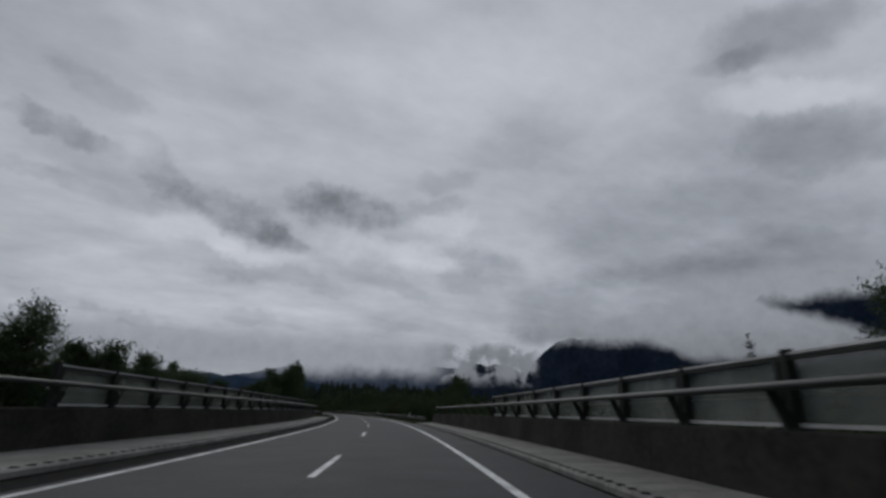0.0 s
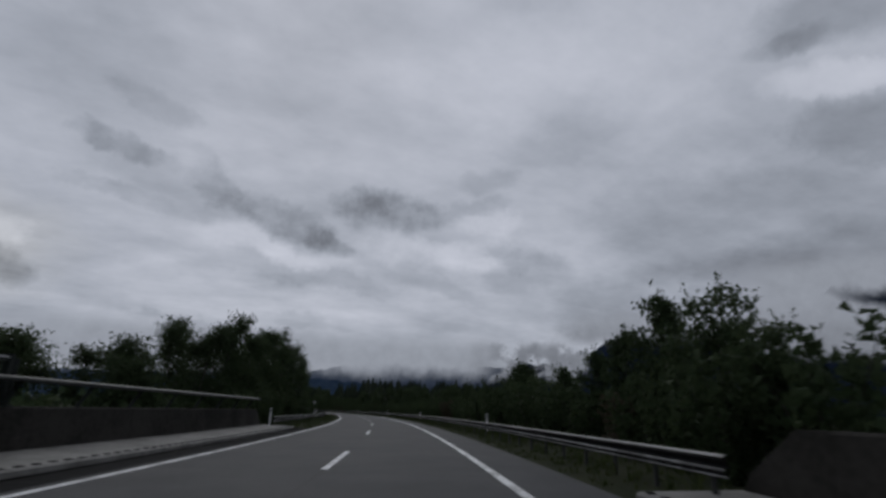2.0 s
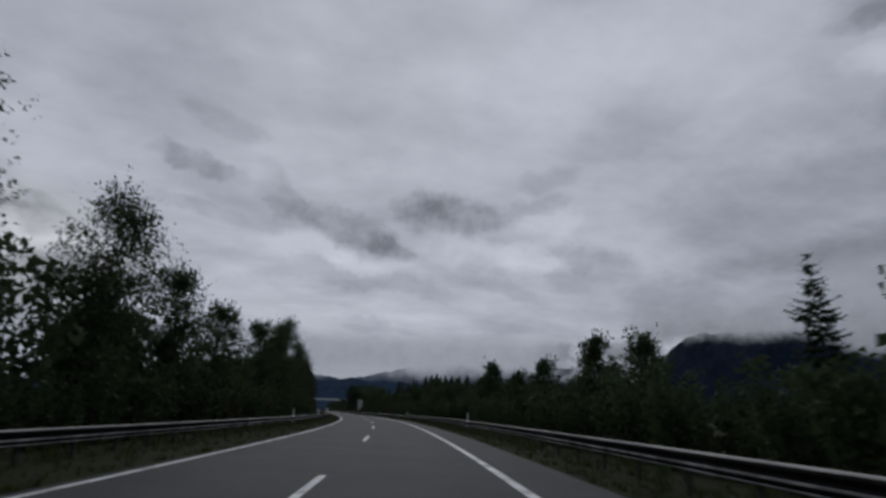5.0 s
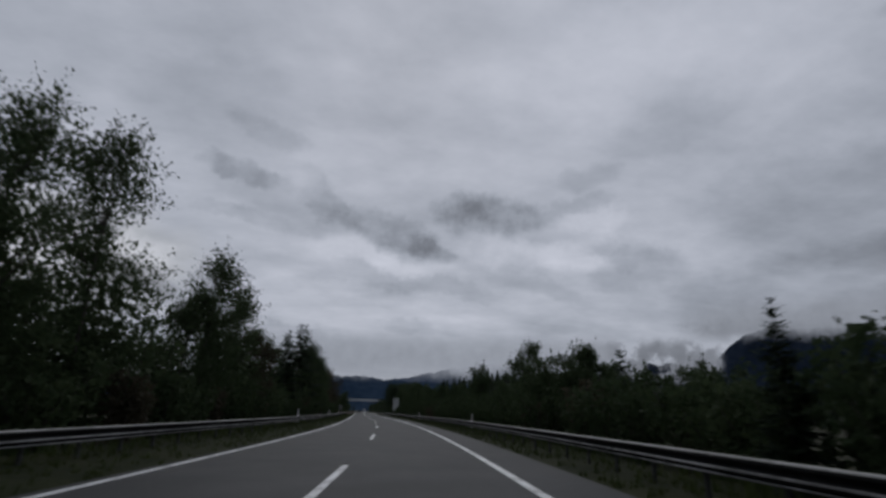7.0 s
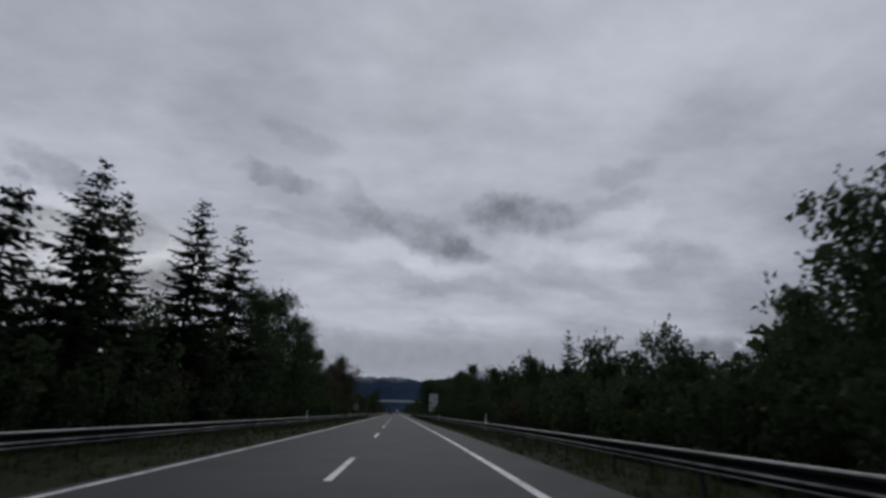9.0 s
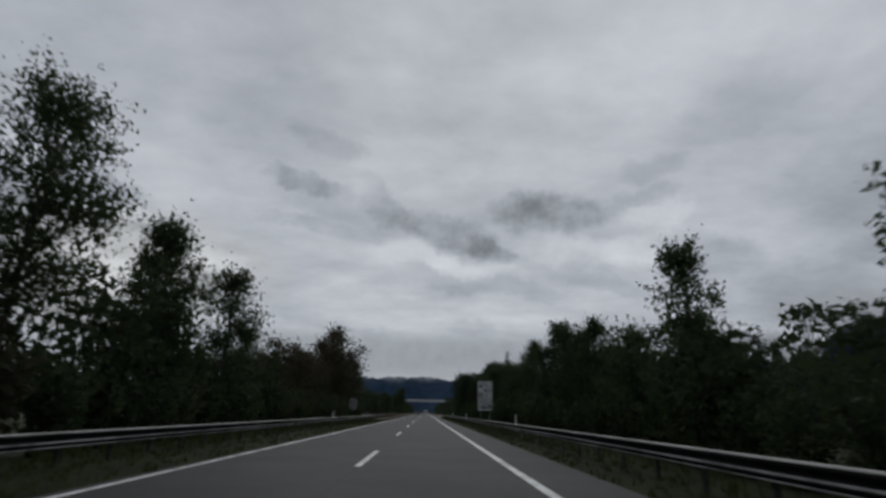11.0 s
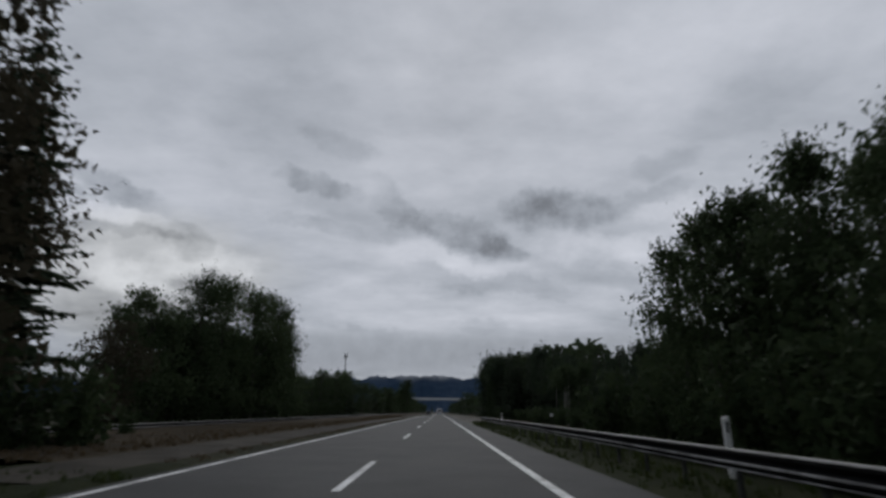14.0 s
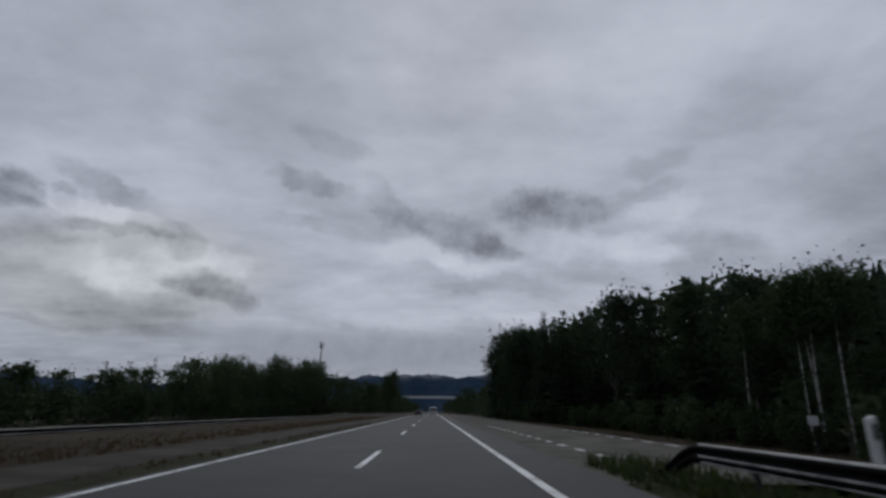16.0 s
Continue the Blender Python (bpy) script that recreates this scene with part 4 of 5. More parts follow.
for s in range(655, 800, 6):
    grove.plant(BACK, s, float(np.interp(s, [655, 800], [-44, -22])) + pick.uniform(-4, 4), pick.uniform(13, 18), -0.8, 1.2)
for k in range(110):
    grove.plant(pick.choice((FAR, FAR_SPRUCE)), pick.uniform(275, 400), pick.uniform(32, 75), pick.uniform(8.5, 13.0))
grove.finish("woods", "dark mixed wood of spruce and broadleaf trees")


def far_woods():
    """Woods too far off to tell one tree from the next."""
    rng = np.random.default_rng(5)
    verts, faces = [], []

    def tree(x, y, z, h, w, pointed):
        rings = 9 if pointed else 5
        base = len(verts)
        for k in range(rings):
            f = k / (rings - 1)
            r = w * ((1 - f) * 1.05 + 0.03) * (1.25 if k % 2 else 0.6) if pointed else w * math.sin(math.pi * (0.18 + 0.8 * f))
            for j in range(7):
                a = 2 * math.pi * j / 7 + rng.uniform(-0.3, 0.3)
                rr = r * rng.uniform(0.65, 1.25)
                verts.append((x + rr * math.cos(a), y + rr * math.sin(a), z + h * f * rng.uniform(0.95, 1.05)))
        for k in range(rings - 1):
            for j in range(7):
                a, b = base + k * 7 + j, base + k * 7 + (j + 1) % 7
                faces.append((a, b, b + 7, a + 7))
    for az, r0, r1, h0, h1, count in ((62, 500, 900, 8, 17, 170), (40, 620, 1000, 10, 20, 150), (-30, 260, 700, 8, 15, 230), (8, 330, 520, 23, 31, 260), (-8, 330, 560, 18, 27, 200), (26, 900, 1500, 10, 18, 200), (9, 290, 430, 20, 27, 240)):
        for i in range(count):
            a = radians(az + rng.uniform(-17, 17))
            d = rng.uniform(r0, r1)
            x, y = HUB.x - d * math.sin(a), HUB.y + d * math.cos(a)
            i0 = int(np.argmin((CX - x) ** 2 + (CY - y) ** 2))
            if math.hypot(CX[i0] - x, CY[i0] - y) < 62:
                continue
            p = rng.uniform() < 0.4
            h = rng.uniform(h0, h1)
            tree(x, y, -2, h, h * rng.uniform(0.19, 0.26) if p else rng.uniform(2.6, 4.4), p)
    return tagged(from_arrays("far_woods", verts, faces, FAR_WOOD), "distant dark mixed woods along the horizon", "woods", kind="stuff")


far_woods()


# ---------- bridge parapets ----------
def parapet(side, s_end, s_start=-60.0):
    u_in, u_wall = 5.45 * side, 7.2 * side
    name = "right" if side > 0 else "left"
    if side < 0:
        u_in, u_wall = -5.05, -7.15
        tagged(link_mesh("gutter_left", sweep([(-4.05, 0.0), (-5.05, -0.02)], s_start, s_end, 2.0), DARK), "dark wet gutter along the kerb", "gutter", kind="structure")
    # kerb stones, one by one, with a dark outlet in each
    kerb = thing("kerb_" + name, "pale concrete bridge kerb with drain outlets", "kerb", kind="structure")
    stone, slot = bmesh.new(), bmesh.new()
    wide = abs(u_wall - u_in)
    v = [(0, 0.0), (0.0, 0.10), (0.05, 0.14), (wide, 0.19), (wide, -0.05)]
    a = [stone.verts.new((x * side, 0.012, z)) for x, z in v]
    b = [stone.verts.new((x * side, 0.988, z)) for x, z in v]
    for i in range(len(v)):
        j = (i + 1) % len(v)
        stone.faces.new((a[i], a[j], b[j], b[i]))
    stone.faces.new(a), stone.faces.new(b[::-1])
    bmesh.ops.recalc_face_normals(stone, faces=stone.faces[:])
    me = bpy.data.meshes.new("kerb_stone")
    stone.to_mesh(me), stone.free()
    me.materials.append(KERB)
    box(slot, 0.14 * side, 0.25, 0.148, 0.11, 0.14, 0.03, 0.0)
    box(slot, 0.14 * side, 0.75, 0.148, 0.11, 0.14, 0.03, 0.0)
    ms = bpy.data.meshes.new("drain_outlet")
    slot.to_mesh(ms), slot.free()
    ms.materials.append(DARK)
    s = 0.0 if side > 0 else 0.0
    while s < s_end:
        for nm, data in (("kerb_stone", me), ("drain_outlet", ms)):
            o = new(nm, data)
            o.parent = kerb
            o.matrix_basis = pose_at(s, u_in)
        s += 1.0
    # concrete wall with a sloping end, cast in lengths
    wall = thing("parapet_" + name, "stained dark concrete bridge parapet wall", "parapet", kind="structure")
    s = s_start
    while s < s_end - 2.0:
        e = min(s + 6.0, s_end - 2.0)
        top = 1.16
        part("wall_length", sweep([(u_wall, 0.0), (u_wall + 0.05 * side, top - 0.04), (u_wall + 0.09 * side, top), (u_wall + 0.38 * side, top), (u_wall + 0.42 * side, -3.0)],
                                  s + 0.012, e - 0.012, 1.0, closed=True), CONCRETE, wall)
        s = e
    bm = bmesh.new()
    pts = []
    for s, top in ((s_end - 2.0, 1.16), (s_end - 1.4, 1.16), (s_end - 0.2, 0.45), (s_end, 0.1)):
        pts.append([bm.verts.new(at(s, u_wall + d * side, z)) for d, z in ((0, -0.3), (0.05, top), (0.4, top), (0.42, -0.3))])
    for p, q in zip(pts, pts[1:]):
        for j in range(4):
            bm.faces.new((p[j], p[(j + 1) % 4], q[(j + 1) % 4], q[j]))
    bm.faces.new(pts[0]), bm.faces.new(pts[-1])
    bmesh.ops.recalc_face_normals(bm, faces=bm.faces[:])
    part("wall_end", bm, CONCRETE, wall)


parapet(1, BRIDGE_RIGHT)
parapet(-1, BRIDGE_LEFT)


def glass_mat():
    mat = bpy.data.materials.new("clouded_acrylic")
    mat.use_nodes = True
    n = Nodes(mat.node_tree)
    b = mat.node_tree.nodes["Principled BSDF"]
    pos = n.add("ShaderNodeNewGeometry").outputs["Position"]
    n.put(b.inputs["Base Color"], n.mix(n.ramp(n.noise(pos, 1.2, 5.0), 0.35, 0.7), (0.17, 0.19, 0.165), (0.28, 0.305, 0.265)))
    b.inputs["Roughness"].default_value = 0.25
    b.inputs["Transmission Weight"].default_value = 0.0
    b.inputs["Alpha"].default_value = 0.55
    return mat


ACRYLIC = glass_mat()


def railing(side, s0, s1, p0, p1, pipe_end):
    """Railing on the parapet: braced posts and a handrail pipe, with a cap rail and clouded panels between p0 and p1."""
    u = 7.42 * side if side > 0 else -7.37
    name = "bridge_railing"
    rail = thing(name, "dark steel bridge railing with clouded screen panels on the parapet", "railing", group="bridge railings")
    part("handrail", tube(bmesh.new(), [at(s, u - 0.36 * side, 1.76) for s in np.arange(s0, pipe_end + 0.1, 1.0)], 0.065, 14), PIPE, rail, "dull round steel handrail")
    # a dark strip stands in for the shadow gap below the cap rail
    part("cap_clamp", sweep([(u - 0.045, 2.15), (u - 0.045, 2.218), (u + 0.045, 2.218), (u + 0.045, 2.15)], p0, p1, 1.0, closed=True), GREEN_STEEL, rail, "dark strip for the shadow gap under the cap")
    part("cap_rail", sweep([(u - 0.05, 2.222), (u - 0.05, 2.26), (u + 0.05, 2.26), (u + 0.05, 2.222)], p0, p1, 1.0, closed=True), ALU, rail, "pale aluminium cap rail")
    part("sill_rail", sweep([(u - 0.03, 1.20), (u - 0.03, 1.26), (u + 0.03, 1.26), (u + 0.03, 1.20)], p0, p1, 1.0, closed=True), ALU, rail, "pale aluminium sill rail")
    part("mid_rail", sweep([(u + 0.125 * side, 1.62), (u + 0.125 * side, 1.66), (u + 0.165 * side, 1.66), (u + 0.165 * side, 1.62)], p0, p1, 1.0, closed=True), ALU, rail, "pale aluminium rail behind the panels")
    post, brace = bmesh.new(), bmesh.new()
    box(post, 0, 0.0, 0.56, 0.16, 0.15, 1.20, 0.012)
    box(post, 0, 0.22, 0.53, 0.11, 0.12, 1.10, 0.012)
    box(post, 0, 0.05, 0.02, 0.28, 0.46, 0.05, 0.0)
    tube(brace, [(-0.02 * side, 0.0, 0.0), (-0.10 * side, 0.0, 0.10), (-0.24 * side, 0.0, 0.34), (-0.36 * side, 0.0, 0.60)], [0.13, 0.10, 0.078, 0.07], 7)
    mp, mb = bpy.data.meshes.new("post"), bpy.data.meshes.new("brace")
    post.to_mesh(mp), post.free(), mp.materials.append(GREEN_STEEL)
    brace.to_mesh(mb), brace.free(), mb.materials.append(GREEN_STEEL)
    s = p0
    while s <= p1 + 0.1:
        for nm, data in (("post", mp), ("brace", mb)):
            o = new(nm, data)
            o.parent = rail
            o.matrix_basis = pose_at(s, u, 1.15)
        if s + 3.0 <= p1 + 0.1:
            part("panel", sweep([(u + 0.10 * side, 1.27), (u + 0.10 * side, 2.21), (u + 0.115 * side, 2.21), (u + 0.115 * side, 1.27)], s + 0.12, s + 2.95, 1.5, closed=True), ACRYLIC, rail, "clouded acrylic panel")
        s += 3.0
    stub = bmesh.new()
    tube(stub, [(-0.02 * side, 0, 0), (-0.22 * side, 0, 0.34), (-0.36 * side, 0, 0.60)], 0.05, 7)
    mst = bpy.data.meshes.new("stanchion")
    stub.to_mesh(mst), stub.free(), mst.materials.append(GREEN_STEEL)
    for a, b in ((s0, p0 - 2), (p1 + 3.0, pipe_end - 0.5)):
        s = a
        while s < b:
            o = new("stanchion", mst)
            o.parent = rail
            o.matrix_basis = pose_at(s, u, 1.15)
            s += 3.0
    return rail


railing(1, -12.0, 0, -10.4, 31.6, 58.0)
railing(-1, -12.0, 0, 15.0, 66.0, 89.0)


# ---------- crash barriers ----------
def w_profile(side, top):
    """Two-wave beam, bulging towards the traffic."""
    pts = []
    for d, z in ((0.0, 0.0), (0.06, -0.014), (0.08, -0.04), (0.078, -0.07), (0.015, -0.125), (0.0, -0.145), (0.004, -0.165), (0.066, -0.188), (0.082, -0.21), (0.076, -0.245), (0.012, -0.285), (0.03, -0.31), (0.02, -0.32)):
        pts.append((-side * d, top + z))
    return pts + [(x + side * 0.012, z) for x, z in pts[::-1]]


def crash_barrier(side, u, s0, s1, top, tail=True, label="galvanised two-wave steel crash barrier on posts"):
    rail = thing("crash_barrier", label, "crash barrier", group="crash barriers")
    prof = w_profile(side, top)
    post = bmesh.new()
    box(post, 0.10 * side, 0, top / 2 - 0.28, 0.055, 0.10, top + 0.48, 0.0)
    box(post, 0.045 * side, 0, top - 0.16, 0.06, 0.09, 0.2, 0.0)
    mp = bpy.data.meshes.new("post")
    post.to_mesh(mp), post.free(), mp.materials.append(DULL_STEEL)
    s = s0
    while s < s1 - 0.1:
        e = min(s + 4.0, s1)
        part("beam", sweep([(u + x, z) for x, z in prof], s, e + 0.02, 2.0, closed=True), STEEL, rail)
        s = e
    # pale strips laid on for the highlights the beam's edges would catch
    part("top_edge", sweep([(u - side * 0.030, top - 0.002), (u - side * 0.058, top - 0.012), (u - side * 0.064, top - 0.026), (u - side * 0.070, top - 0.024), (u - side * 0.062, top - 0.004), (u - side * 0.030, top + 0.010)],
                           s0, s1, 2.0, closed=True), EDGE_GLEAM, rail, "pale strip for sky gleam on the top edge")
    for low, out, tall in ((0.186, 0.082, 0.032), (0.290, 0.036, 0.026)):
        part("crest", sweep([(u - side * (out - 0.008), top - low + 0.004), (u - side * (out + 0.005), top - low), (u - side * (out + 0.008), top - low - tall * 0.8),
                             (u - side * (out - 0.006), top - low - tall)], s0, s1, 2.0, closed=True), CREST_GLEAM, rail, "pale strip for sky gleam on a crest of the beam")
    s = s0 + 0.6
    while s < s1:
        o = new("post", mp)
        o.parent = rail
        o.matrix_basis = pose_at(s, u)
        s += 2.0
    if tail:
        bm = bmesh.new()
        rows = []
        for i in range(7):
            f = i / 6
            drop = (top - 0.12) * f * f * (3 - 2 * f)
            rows.append([bm.verts.new(at(s1 + 2.3 * f, u + x, max(0.02, z - drop))) for x, z in prof])
        for a, b in zip(rows, rows[1:]):
            for j in range(len(prof)):
                bm.faces.new((a[j], a[(j + 1) % len(prof)], b[(j + 1) % len(prof)], b[j]))
        bmesh.ops.recalc_face_normals(bm, faces=bm.faces[:])
        part("ramped_end", bm, STEEL, rail)
    return rail


crash_barrier(1, 6.45, 61.0, 425.0, 0.77)
crash_barrier(-1, -6.2, 89.5, 372.0, 0.73)
crash_barrier(-1, -15.5, 384.0, 640.0, 0.42, False, "distant steel crash barrier beyond the dry grass")


# ---------- delineator posts ----------
def delineator():
    ob = thing("delineator_post", "white plastic delineator post with a black band", "delineator post", group="delineator posts")
    bm = bmesh.new()
    box(bm, 0, 0, 0.25, 0.135, 0.10, 1.5, 0.014)
    for v in bm.verts:
        if v.co.z > 0.95:
            v.co.z += v.co.x * 0.35
    body = part("body", bm, POST_WHITE, ob)
    bm = bmesh.new()
    box(bm, 0, -0.012, 0.78, 0.062, 0.10, 0.24, 0.0)
    part("reflector_band", bm, BLACK, body, "black band")
    return ob


first = delineator()
first.matrix_basis = pose_at(92.0, 8.2, 0.25)
for s, u in ((137, 8.2), (180.1, 8.2), (232.0, 8.2), (280, 8.2), (328, 8.2), (377, 8.2), (423.55, 8.4), (97.5, -7.9), (142, -7.9), (187.6, -7.8), (240.5, -7.8), (292, -7.8), (345, -7.9)):
    copy_thing(first, pose_at(s, u, 0.25))


# ---------- signs ----------
def rounded_sheet(cx, cz, w, h, thick, radius):
    """An upright sheet of that width and height with rounded corners."""
    bm = bmesh.new()
    ring = []
    for qx, qz, a0 in ((1, 1, 0), (-1, 1, 90), (-1, -1, 180), (1, -1, 270)):
        for k in range(5):
            a = radians(a0 + 22.5 * k)
            ring.append((cx + qx * (w / 2 - radius) + radius * math.cos(a), cz + qz * (h / 2 - radius) + radius * math.sin(a)))
    front = [bm.verts.new((x, -thick / 2, z)) for x, z in ring]
    back = [bm.verts.new((x, thick / 2, z)) for x, z in ring]
    for i in range(len(ring)):
        j = (i + 1) % len(ring)
        bm.faces.new((front[i], front[j], back[j], back[i]))
    bm.faces.new(front[::-1]), bm.faces.new(back)
    bmesh.ops.recalc_face_normals(bm, faces=bm.faces[:])
    return bm


def info_board():
    ob = thing("information_sign", "tall white motorway information board on two posts", "road sign", pose_at(359.2, 9.33))
    panel = part("panel", rounded_sheet(0, 3.50, 1.88, 3.70, 0.06, 0.2), WHITE, ob, "white panel")
    for x in (-0.6, 0.6):
        bm = bmesh.new()
        tube(bm, [(x, 0.09, -0.6), (x, 0.09, 5.1)], 0.06, 10)
        part("leg", bm, GREY_BACK, ob, "grey steel leg")
    marks = bmesh.new()
    def bar(cx, cz, w, h, tilt=0.0):
        box(marks, 0, 0, 0, w, 0.012, h, m=Matrix.Translation((cx, -0.036, cz)) @ Matrix.Rotation(tilt, 4, "Y"))
    for cx, cz, w, h, tl in ((-0.56, 4.98, 0.40, 0.06, 0), (-0.56, 4.52, 0.40, 0.06, 0), (-0.74, 4.75, 0.06, 0.50, 0), (-0.38, 4.75, 0.06, 0.50, 0), (-0.56, 4.72, 0.20, 0.20, 0),
                             (-0.56, 3.86, 0.40, 0.06, 0), (-0.56, 3.26, 0.40, 0.06, 0), (-0.74, 3.56, 0.06, 0.64, 0), (-0.38, 3.56, 0.06, 0.64, 0), (-0.56, 3.62, 0.22, 0.26, 0),
                             (0.02, 4.92, 0.07, 0.44, 0.25), (0.30, 4.62, 0.92, 0.07, 0.80), (0.66, 4.16, 0.26, 0.07, 0.35), (0.0, 4.22, 0.34, 0.16, 0.62), (0.30, 3.98, 0.30, 0.14, 0.62),
                             (0.18, 4.34, 0.24, 0.07, -0.5), (0.10, 3.44, 0.06, 0.30, 0), (-0.12, 3.56, 0.08, 0.10, 0)):
        bar(cx, cz, w, h, tl)
    for cz in (3.02, 2.48):
        bar(0.04, cz, 1.62, 0.055)
    for cx, w in ((-0.42, 0.80), (0.22, 0.14), (0.64, 0.26)):
        bar(cx, 2.75, w, 0.10)
    for cx, h in ((-0.62, 0.30), (-0.40, 0.40), (-0.17, 0.46), (0.06, 0.46), (0.29, 0.40), (0.54, 0.30)):
        bar(cx - 0.05, 2.06, 0.055, h), bar(cx + 0.06, 2.06, 0.055, h), bar(cx, 2.06 + h / 2 - 0.03, 0.14, 0.06)
    part("markings", marks, BLACK, panel, "black bars and symbols")


def small_board():
    ob = thing("sign_back", "grey back of a sign on a post", "road sign", pose_at(360.2, -7.9))
    part("panel", rounded_sheet(0, 2.15, 1.02, 1.5, 0.04, 0.42), GREY_BACK, ob)
    bm = bmesh.new()
    tube(bm, [(0, 0.06, -0.4), (0, 0.06, 2.9)], 0.05, 10)
    part("post", bm, DULL_STEEL, ob)
    ob = thing("small_sign", "small white plate on a thin post at the wood's edge", "road sign", pose_at(436.2, 16.3, -0.25))
    bm = bmesh.new()
    box(bm, 0, 0, 1.3, 0.42, 0.03, 0.36, 0.02)
    part("plate", bm, WHITE, ob)
    bm = bmesh.new()
    tube(bm, [(0, 0.03, -0.3), (0, 0.03, 1.45)], 0.03, 8)
    part("post", bm, DULL_STEEL, ob)


info_board()
small_board()


# ---------- lay-by markings ----------
for k in range(14):
    s0 = 432.0 + 2.6 * k
    tagged(link_mesh("block_mark", sweep([(6.95 - 0.12, 0.014), (6.95 + 0.12, 0.014)], s0, s0 + 1.0, 1.0), PAINT), "short white block of the lay-by marking", "road marking", group="lay-by blocks", kind="structure")
    if k < 9:
        tagged(link_mesh("block_mark", sweep([(11.6 - 0.12, 0.012), (11.6 + 0.12, 0.012)], s0 + 3, s0 + 4.2, 1.0), PAINT), "short white block of the lay-by marking", "road marking", group="lay-by blocks", kind="structure")


# ---------- far along the straight ----------

def overpass():
    ob = thing("overpass", "pale concrete road bridge crossing high over the motorway far ahead", "bridge", pose_at(1200, 0))
    bm = bmesh.new()
    box(bm, 10, 0, 19.2, 190, 10, 2.0, 0.05)
    part("deck", bm, WHITE, ob)
    for y in (-4.9, 4.9):
        bm = bmesh.new()
        box(bm, 10, y, 20.7, 190, 0.25, 1.1, 0.02)
        part("parapet", bm, WHITE, ob)
    for x in (-60, -24, 26, 62):
        bm = bmesh.new()
        box(bm, x, 0, 8.6, 1.6, 7.0, 19.2, 0.1)
        part("pier", bm, CONCRETE, ob)


def mast():
    """A slender steel mast with a platform near its top."""
    ob = thing("radio_mast", "slender grey steel mast rising over the wood", "mast", pose_at(677, -53, -0.8))
    bm = bmesh.new()
    tube(bm, [(0, 0, -0.5), (0, 0, 18), (0, 0, 33)], [0.5, 0.36, 0.22], 10)
    part("pole", bm, DULL_STEEL, ob)
    bm = bmesh.new()
    tube(bm, [(0, 0, 31.2), (0, 0, 31.5)], 1.15, 12)
    platform = part("platform", bm, DULL_STEEL, ob)
    for k in range(3):
        a = k * 2.094
        bm = bmesh.new()
        box(bm, math.cos(a) * 0.95, math.sin(a) * 0.95, 32.8, 0.35, 0.35, 2.4, 0.04)
        part("aerial", bm, GREY_BACK, platform, "grey upright aerial box")


mast()
overpass()


# ---------- vehicles ahead ----------
def loft(sections, mat, name, parent, label=""):
    """A shell through cross-sections (y, half width, z bottom, z top)."""
    bm = bmesh.new()
    rings = []
    for y, w, z0, z1 in sections:
        c = min(0.12, (z1 - z0) * 0.3)
        rings.append([bm.verts.new((x, y, z)) for x, z in ((-w, z0), (-w, z1 - c), (-w + c, z1), (w - c, z1), (w, z1 - c), (w, z0))])
    for a, b in zip(rings, rings[1:]):
        for j in range(6):
            bm.faces.new((a[j], a[(j + 1) % 6], b[(j + 1) % 6], b[j]))
    bm.faces.new(rings[0]), bm.faces.new(rings[-1])
    bmesh.ops.recalc_face_normals(bm, faces=bm.faces[:])
    return part(name, bm, mat, parent, label)


CAR_DARK = material("dark_car_paint", two_scale((0.015, 0.016, 0.02), (0.025, 0.026, 0.03), 1.0, 8.0), 0.25)
CAR_WHITE = material("white_car_paint", two_scale((0.62, 0.63, 0.64), (0.74, 0.75, 0.76), 0.8, 8.0), 0.3)
GLASS = material("dark_glass", two_scale((0.01, 0.012, 0.014), (0.02, 0.022, 0.025), 1.0, 8.0), 0.08)
RED = material("tail_lamp_red", two_scale((0.30, 0.01, 0.01), (0.42, 0.02, 0.02), 4.0, 20.0), 0.25)


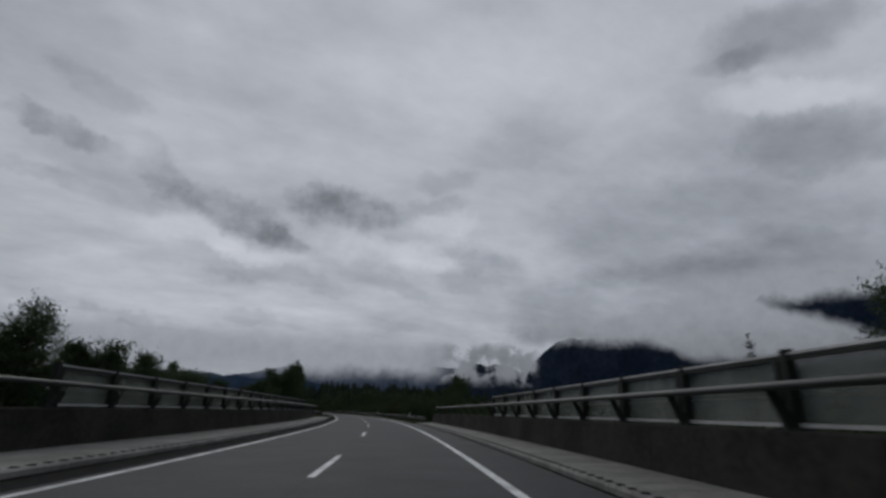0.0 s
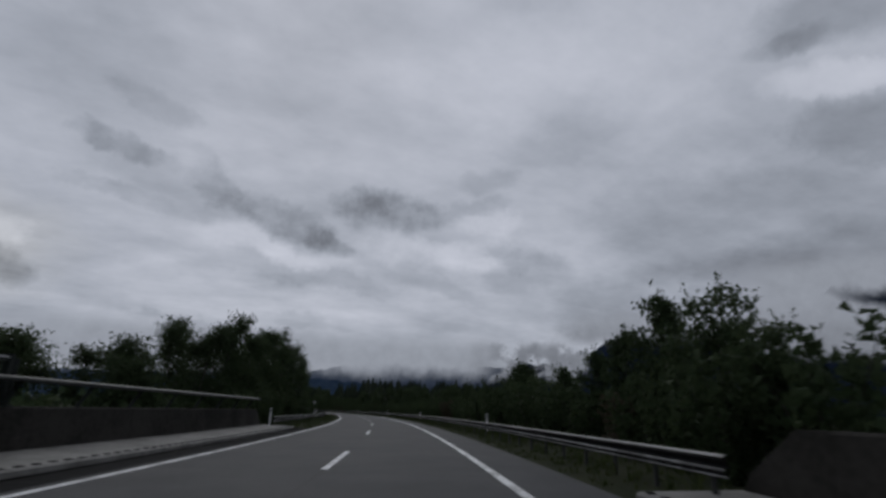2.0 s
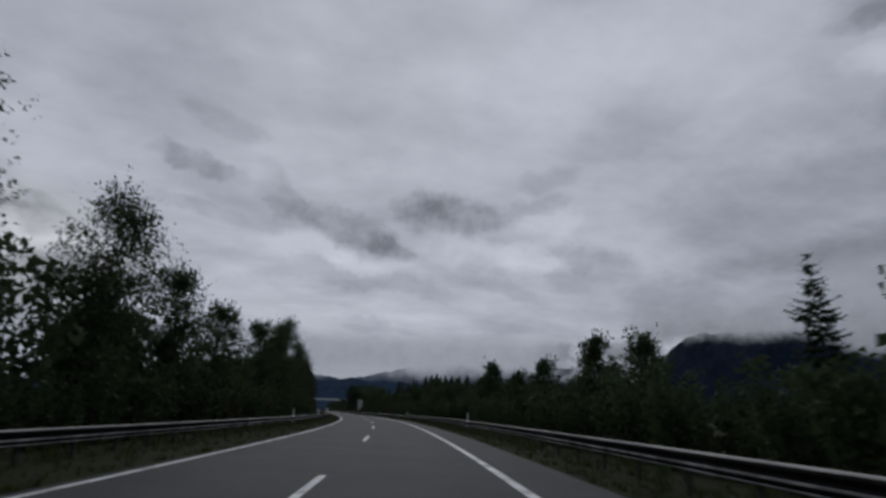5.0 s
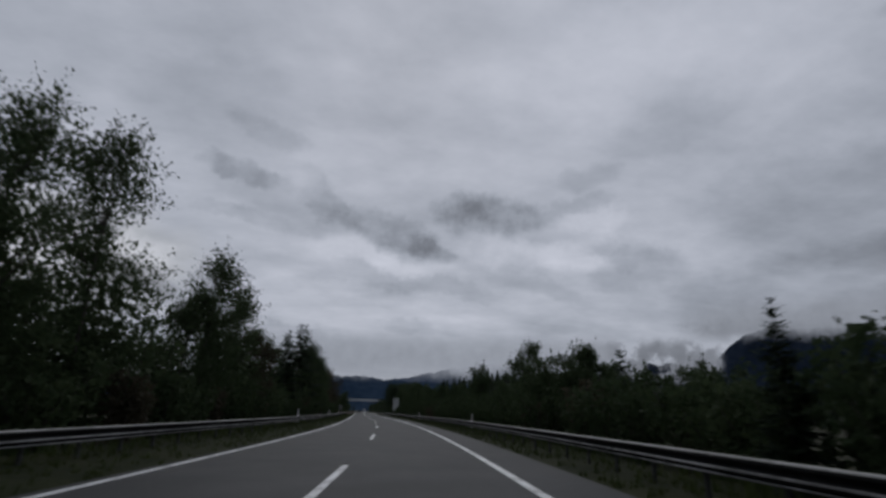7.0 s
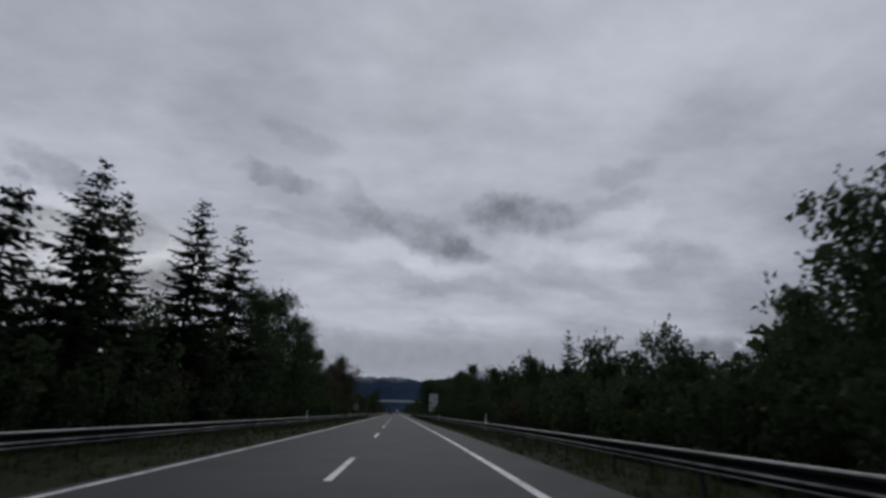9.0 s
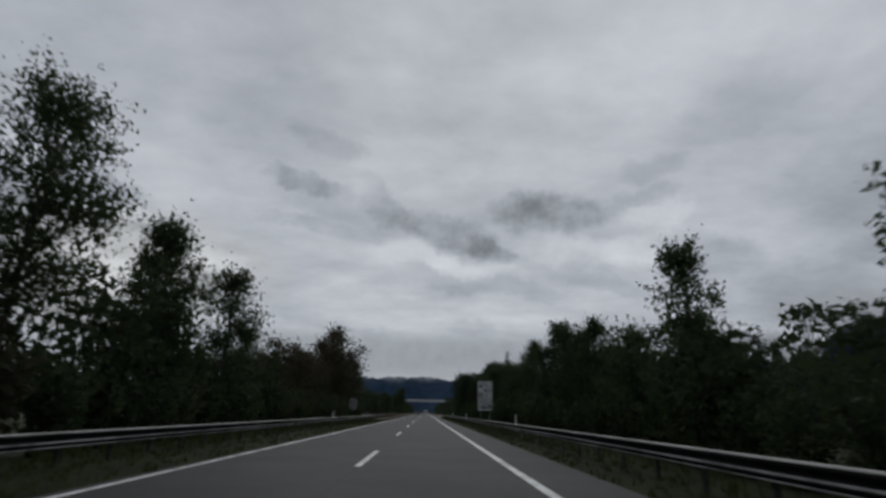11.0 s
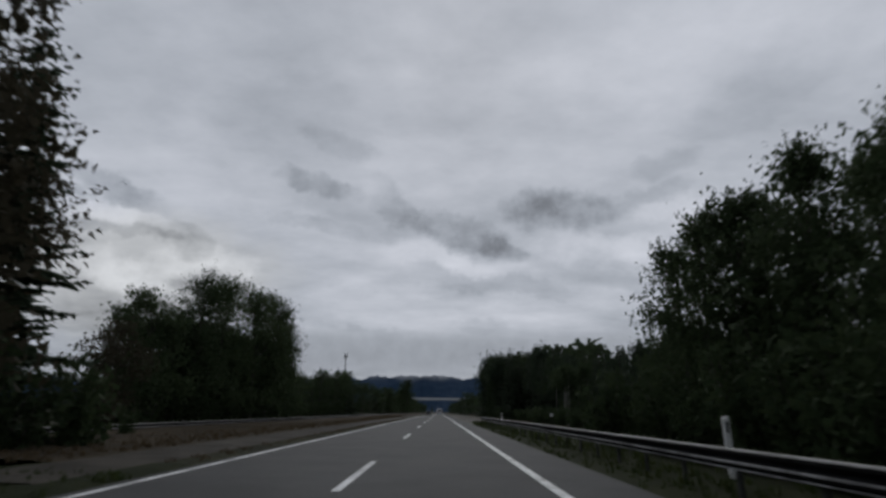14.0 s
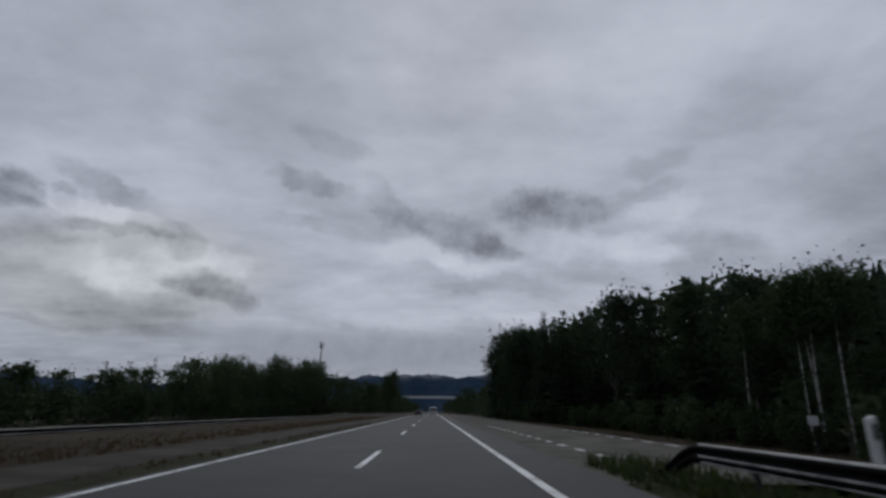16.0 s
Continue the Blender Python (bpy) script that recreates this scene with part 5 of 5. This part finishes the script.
def vehicle(name, label, category, s, u, paint_mat, tall):
    ob = thing(name, label, category, pose_at(s, u, 0.0))
    if tall:
        loft([(-2.6, 0.92, 0.35, 2.2), (1.2, 0.95, 0.35, 2.3), (1.9, 0.92, 0.35, 1.5), (2.6, 0.85, 0.4, 1.05)], paint_mat, "body", ob)
        win = (-2.615, 0.72, 1.35, 1.95)
    else:
        loft([(-2.15, 0.82, 0.35, 0.95), (-1.9, 0.88, 0.3, 1.0), (1.3, 0.88, 0.3, 0.98), (2.15, 0.78, 0.4, 0.75)], paint_mat, "body", ob)
        loft([(-1.9, 0.70, 0.98, 1.02), (-1.25, 0.66, 0.98, 1.44), (0.1, 0.66, 0.98, 1.46), (0.95, 0.70, 0.98, 1.02)], paint_mat, "cabin", ob)
        win = (-1.62, 0.60, 1.06, 1.36)
    bm = bmesh.new()
    y, w, z0, z1 = win
    tilt = 0.0 if tall else 0.42
    f = [bm.verts.new(p) for p in ((-w, y - tilt * 0.5 - 0.02, z0), (w, y - tilt * 0.5 - 0.02, z0), (w * 0.92, y + tilt * 0.5 - 0.02, z1), (-w * 0.92, y + tilt * 0.5 - 0.02, z1))]
    g = bmesh.ops.extrude_face_region(bm, geom=[bm.faces.new(f)])
    bmesh.ops.translate(bm, vec=(0, 0.02, 0), verts=[v for v in g["geom"] if isinstance(v, bmesh.types.BMVert)])
    part("rear_window", bm, GLASS, ob, "dark glass")
    back = -2.62 if tall else -2.17
    for x in (-0.72, 0.72):
        bm = bmesh.new()
        box(bm, x, back, 0.85 if not tall else 1.1, 0.16, 0.03, 0.14 if not tall else 0.4, 0.01)
        part("tail_light", bm, RED, ob, "red tail light")
    for x in (-0.78, 0.78):
        for yy in (-1.4, 1.4):
            bm = bmesh.new()
            tube(bm, [(x - 0.1, yy, 0.32), (x + 0.1, yy, 0.32)], 0.32, 16)
            wheel = part("wheel", bm, BLACK, ob, "black tyre")
            bm = bmesh.new()
            tube(bm, [(x - 0.112, yy, 0.32), (x + 0.112, yy, 0.32)], 0.19, 12)
            part("rim", bm, ALU, wheel, "pale metal rim")
    return ob


vehicle("car", "dark saloon car driving on the asphalt", "car", 556, -1.9, CAR_DARK, False)
vehicle("van", "white panel van driving on the asphalt", "van", 575, 1.9, CAR_WHITE, True)


# ---------- grass and weeds on the verges ----------
def tufts(name, label, mat, bands, seed, tall):
    """bands: (s0, s1, u0, u1, count, z)."""
    rng = np.random.default_rng(seed)
    verts, faces = [], []
    for s0, s1, u0, u1, count, z in bands:
        for _ in range(count):
            p = at(rng.uniform(s0, s1), rng.uniform(u0, u1), z)
            for _ in range(5):
                a, h = rng.uniform(0, 6.283), tall * rng.uniform(0.4, 1.2)
                d = Vector((math.cos(a), math.sin(a), 0))
                w = Vector((-d.y, d.x, 0)) * rng.uniform(0.012, 0.03)
                q = p + Vector((rng.uniform(-0.1, 0.1), rng.uniform(-0.1, 0.1), -0.03))
                m, t = q + d * h * 0.18 + Vector((0, 0, h * 0.6)), q + d * h * 0.5 + Vector((0, 0, h))
                k = len(verts)
                verts.extend((q - w, q + w, m + w * 0.7, m - w * 0.7, t))
                faces.extend(((k, k + 1, k + 2, k + 3), (k + 3, k + 2, k + 4)))
    return tagged(from_arrays(name, verts, faces, mat), label, "grass", kind="stuff")


BLADE = material("grass_blades", leaf((0.040, 0.062, 0.020), (0.085, 0.100, 0.036)), 0.7, spec=0.15, through_light=0.4)
STRAW = material("dry_grass_blades", leaf((0.090, 0.068, 0.042), (0.150, 0.115, 0.070)), 0.75, spec=0.15, through_light=0.4)
tufts("grass", "short green grass on the verge", BLADE, ((62, 427, 5.45, 7.6, 4300, 0.02), (90.5, 376, -7.4, -4.1, 4700, 0.03)), 1, 0.16)
tufts("grass", "taller weeds at the barrier posts", BLADE, ((62, 424, 6.3, 8.6, 1500, 0.0), (96, 372, -8.4, -6.1, 1500, 0.0), (421, 430, 5.6, 7.4, 260, 0.0)), 2, 0.38)
tufts("grass", "brown dry grass beside the carriageway", STRAW, ((376, 520, -14.5, -7.3, 5800, 0.10), (378, 470, -5.0, -4.3, 300, 0.02), (426, 500, 14.5, 19.5, 1600, -0.3)), 3, 0.16)

for ob, _ in BROAD + AUTUMN + SPRUCE + EDGE_SPRUCE + PINES + BIRCHES + BUSHES + BROWN_BUSHES + BACK + BACK_SPRUCE + FAR + FAR_SPRUCE + SHRUBS:
    if ob.name not in used:
        for child in list(ob.children):
            bpy.data.objects.remove(child)
        bpy.data.objects.remove(ob)
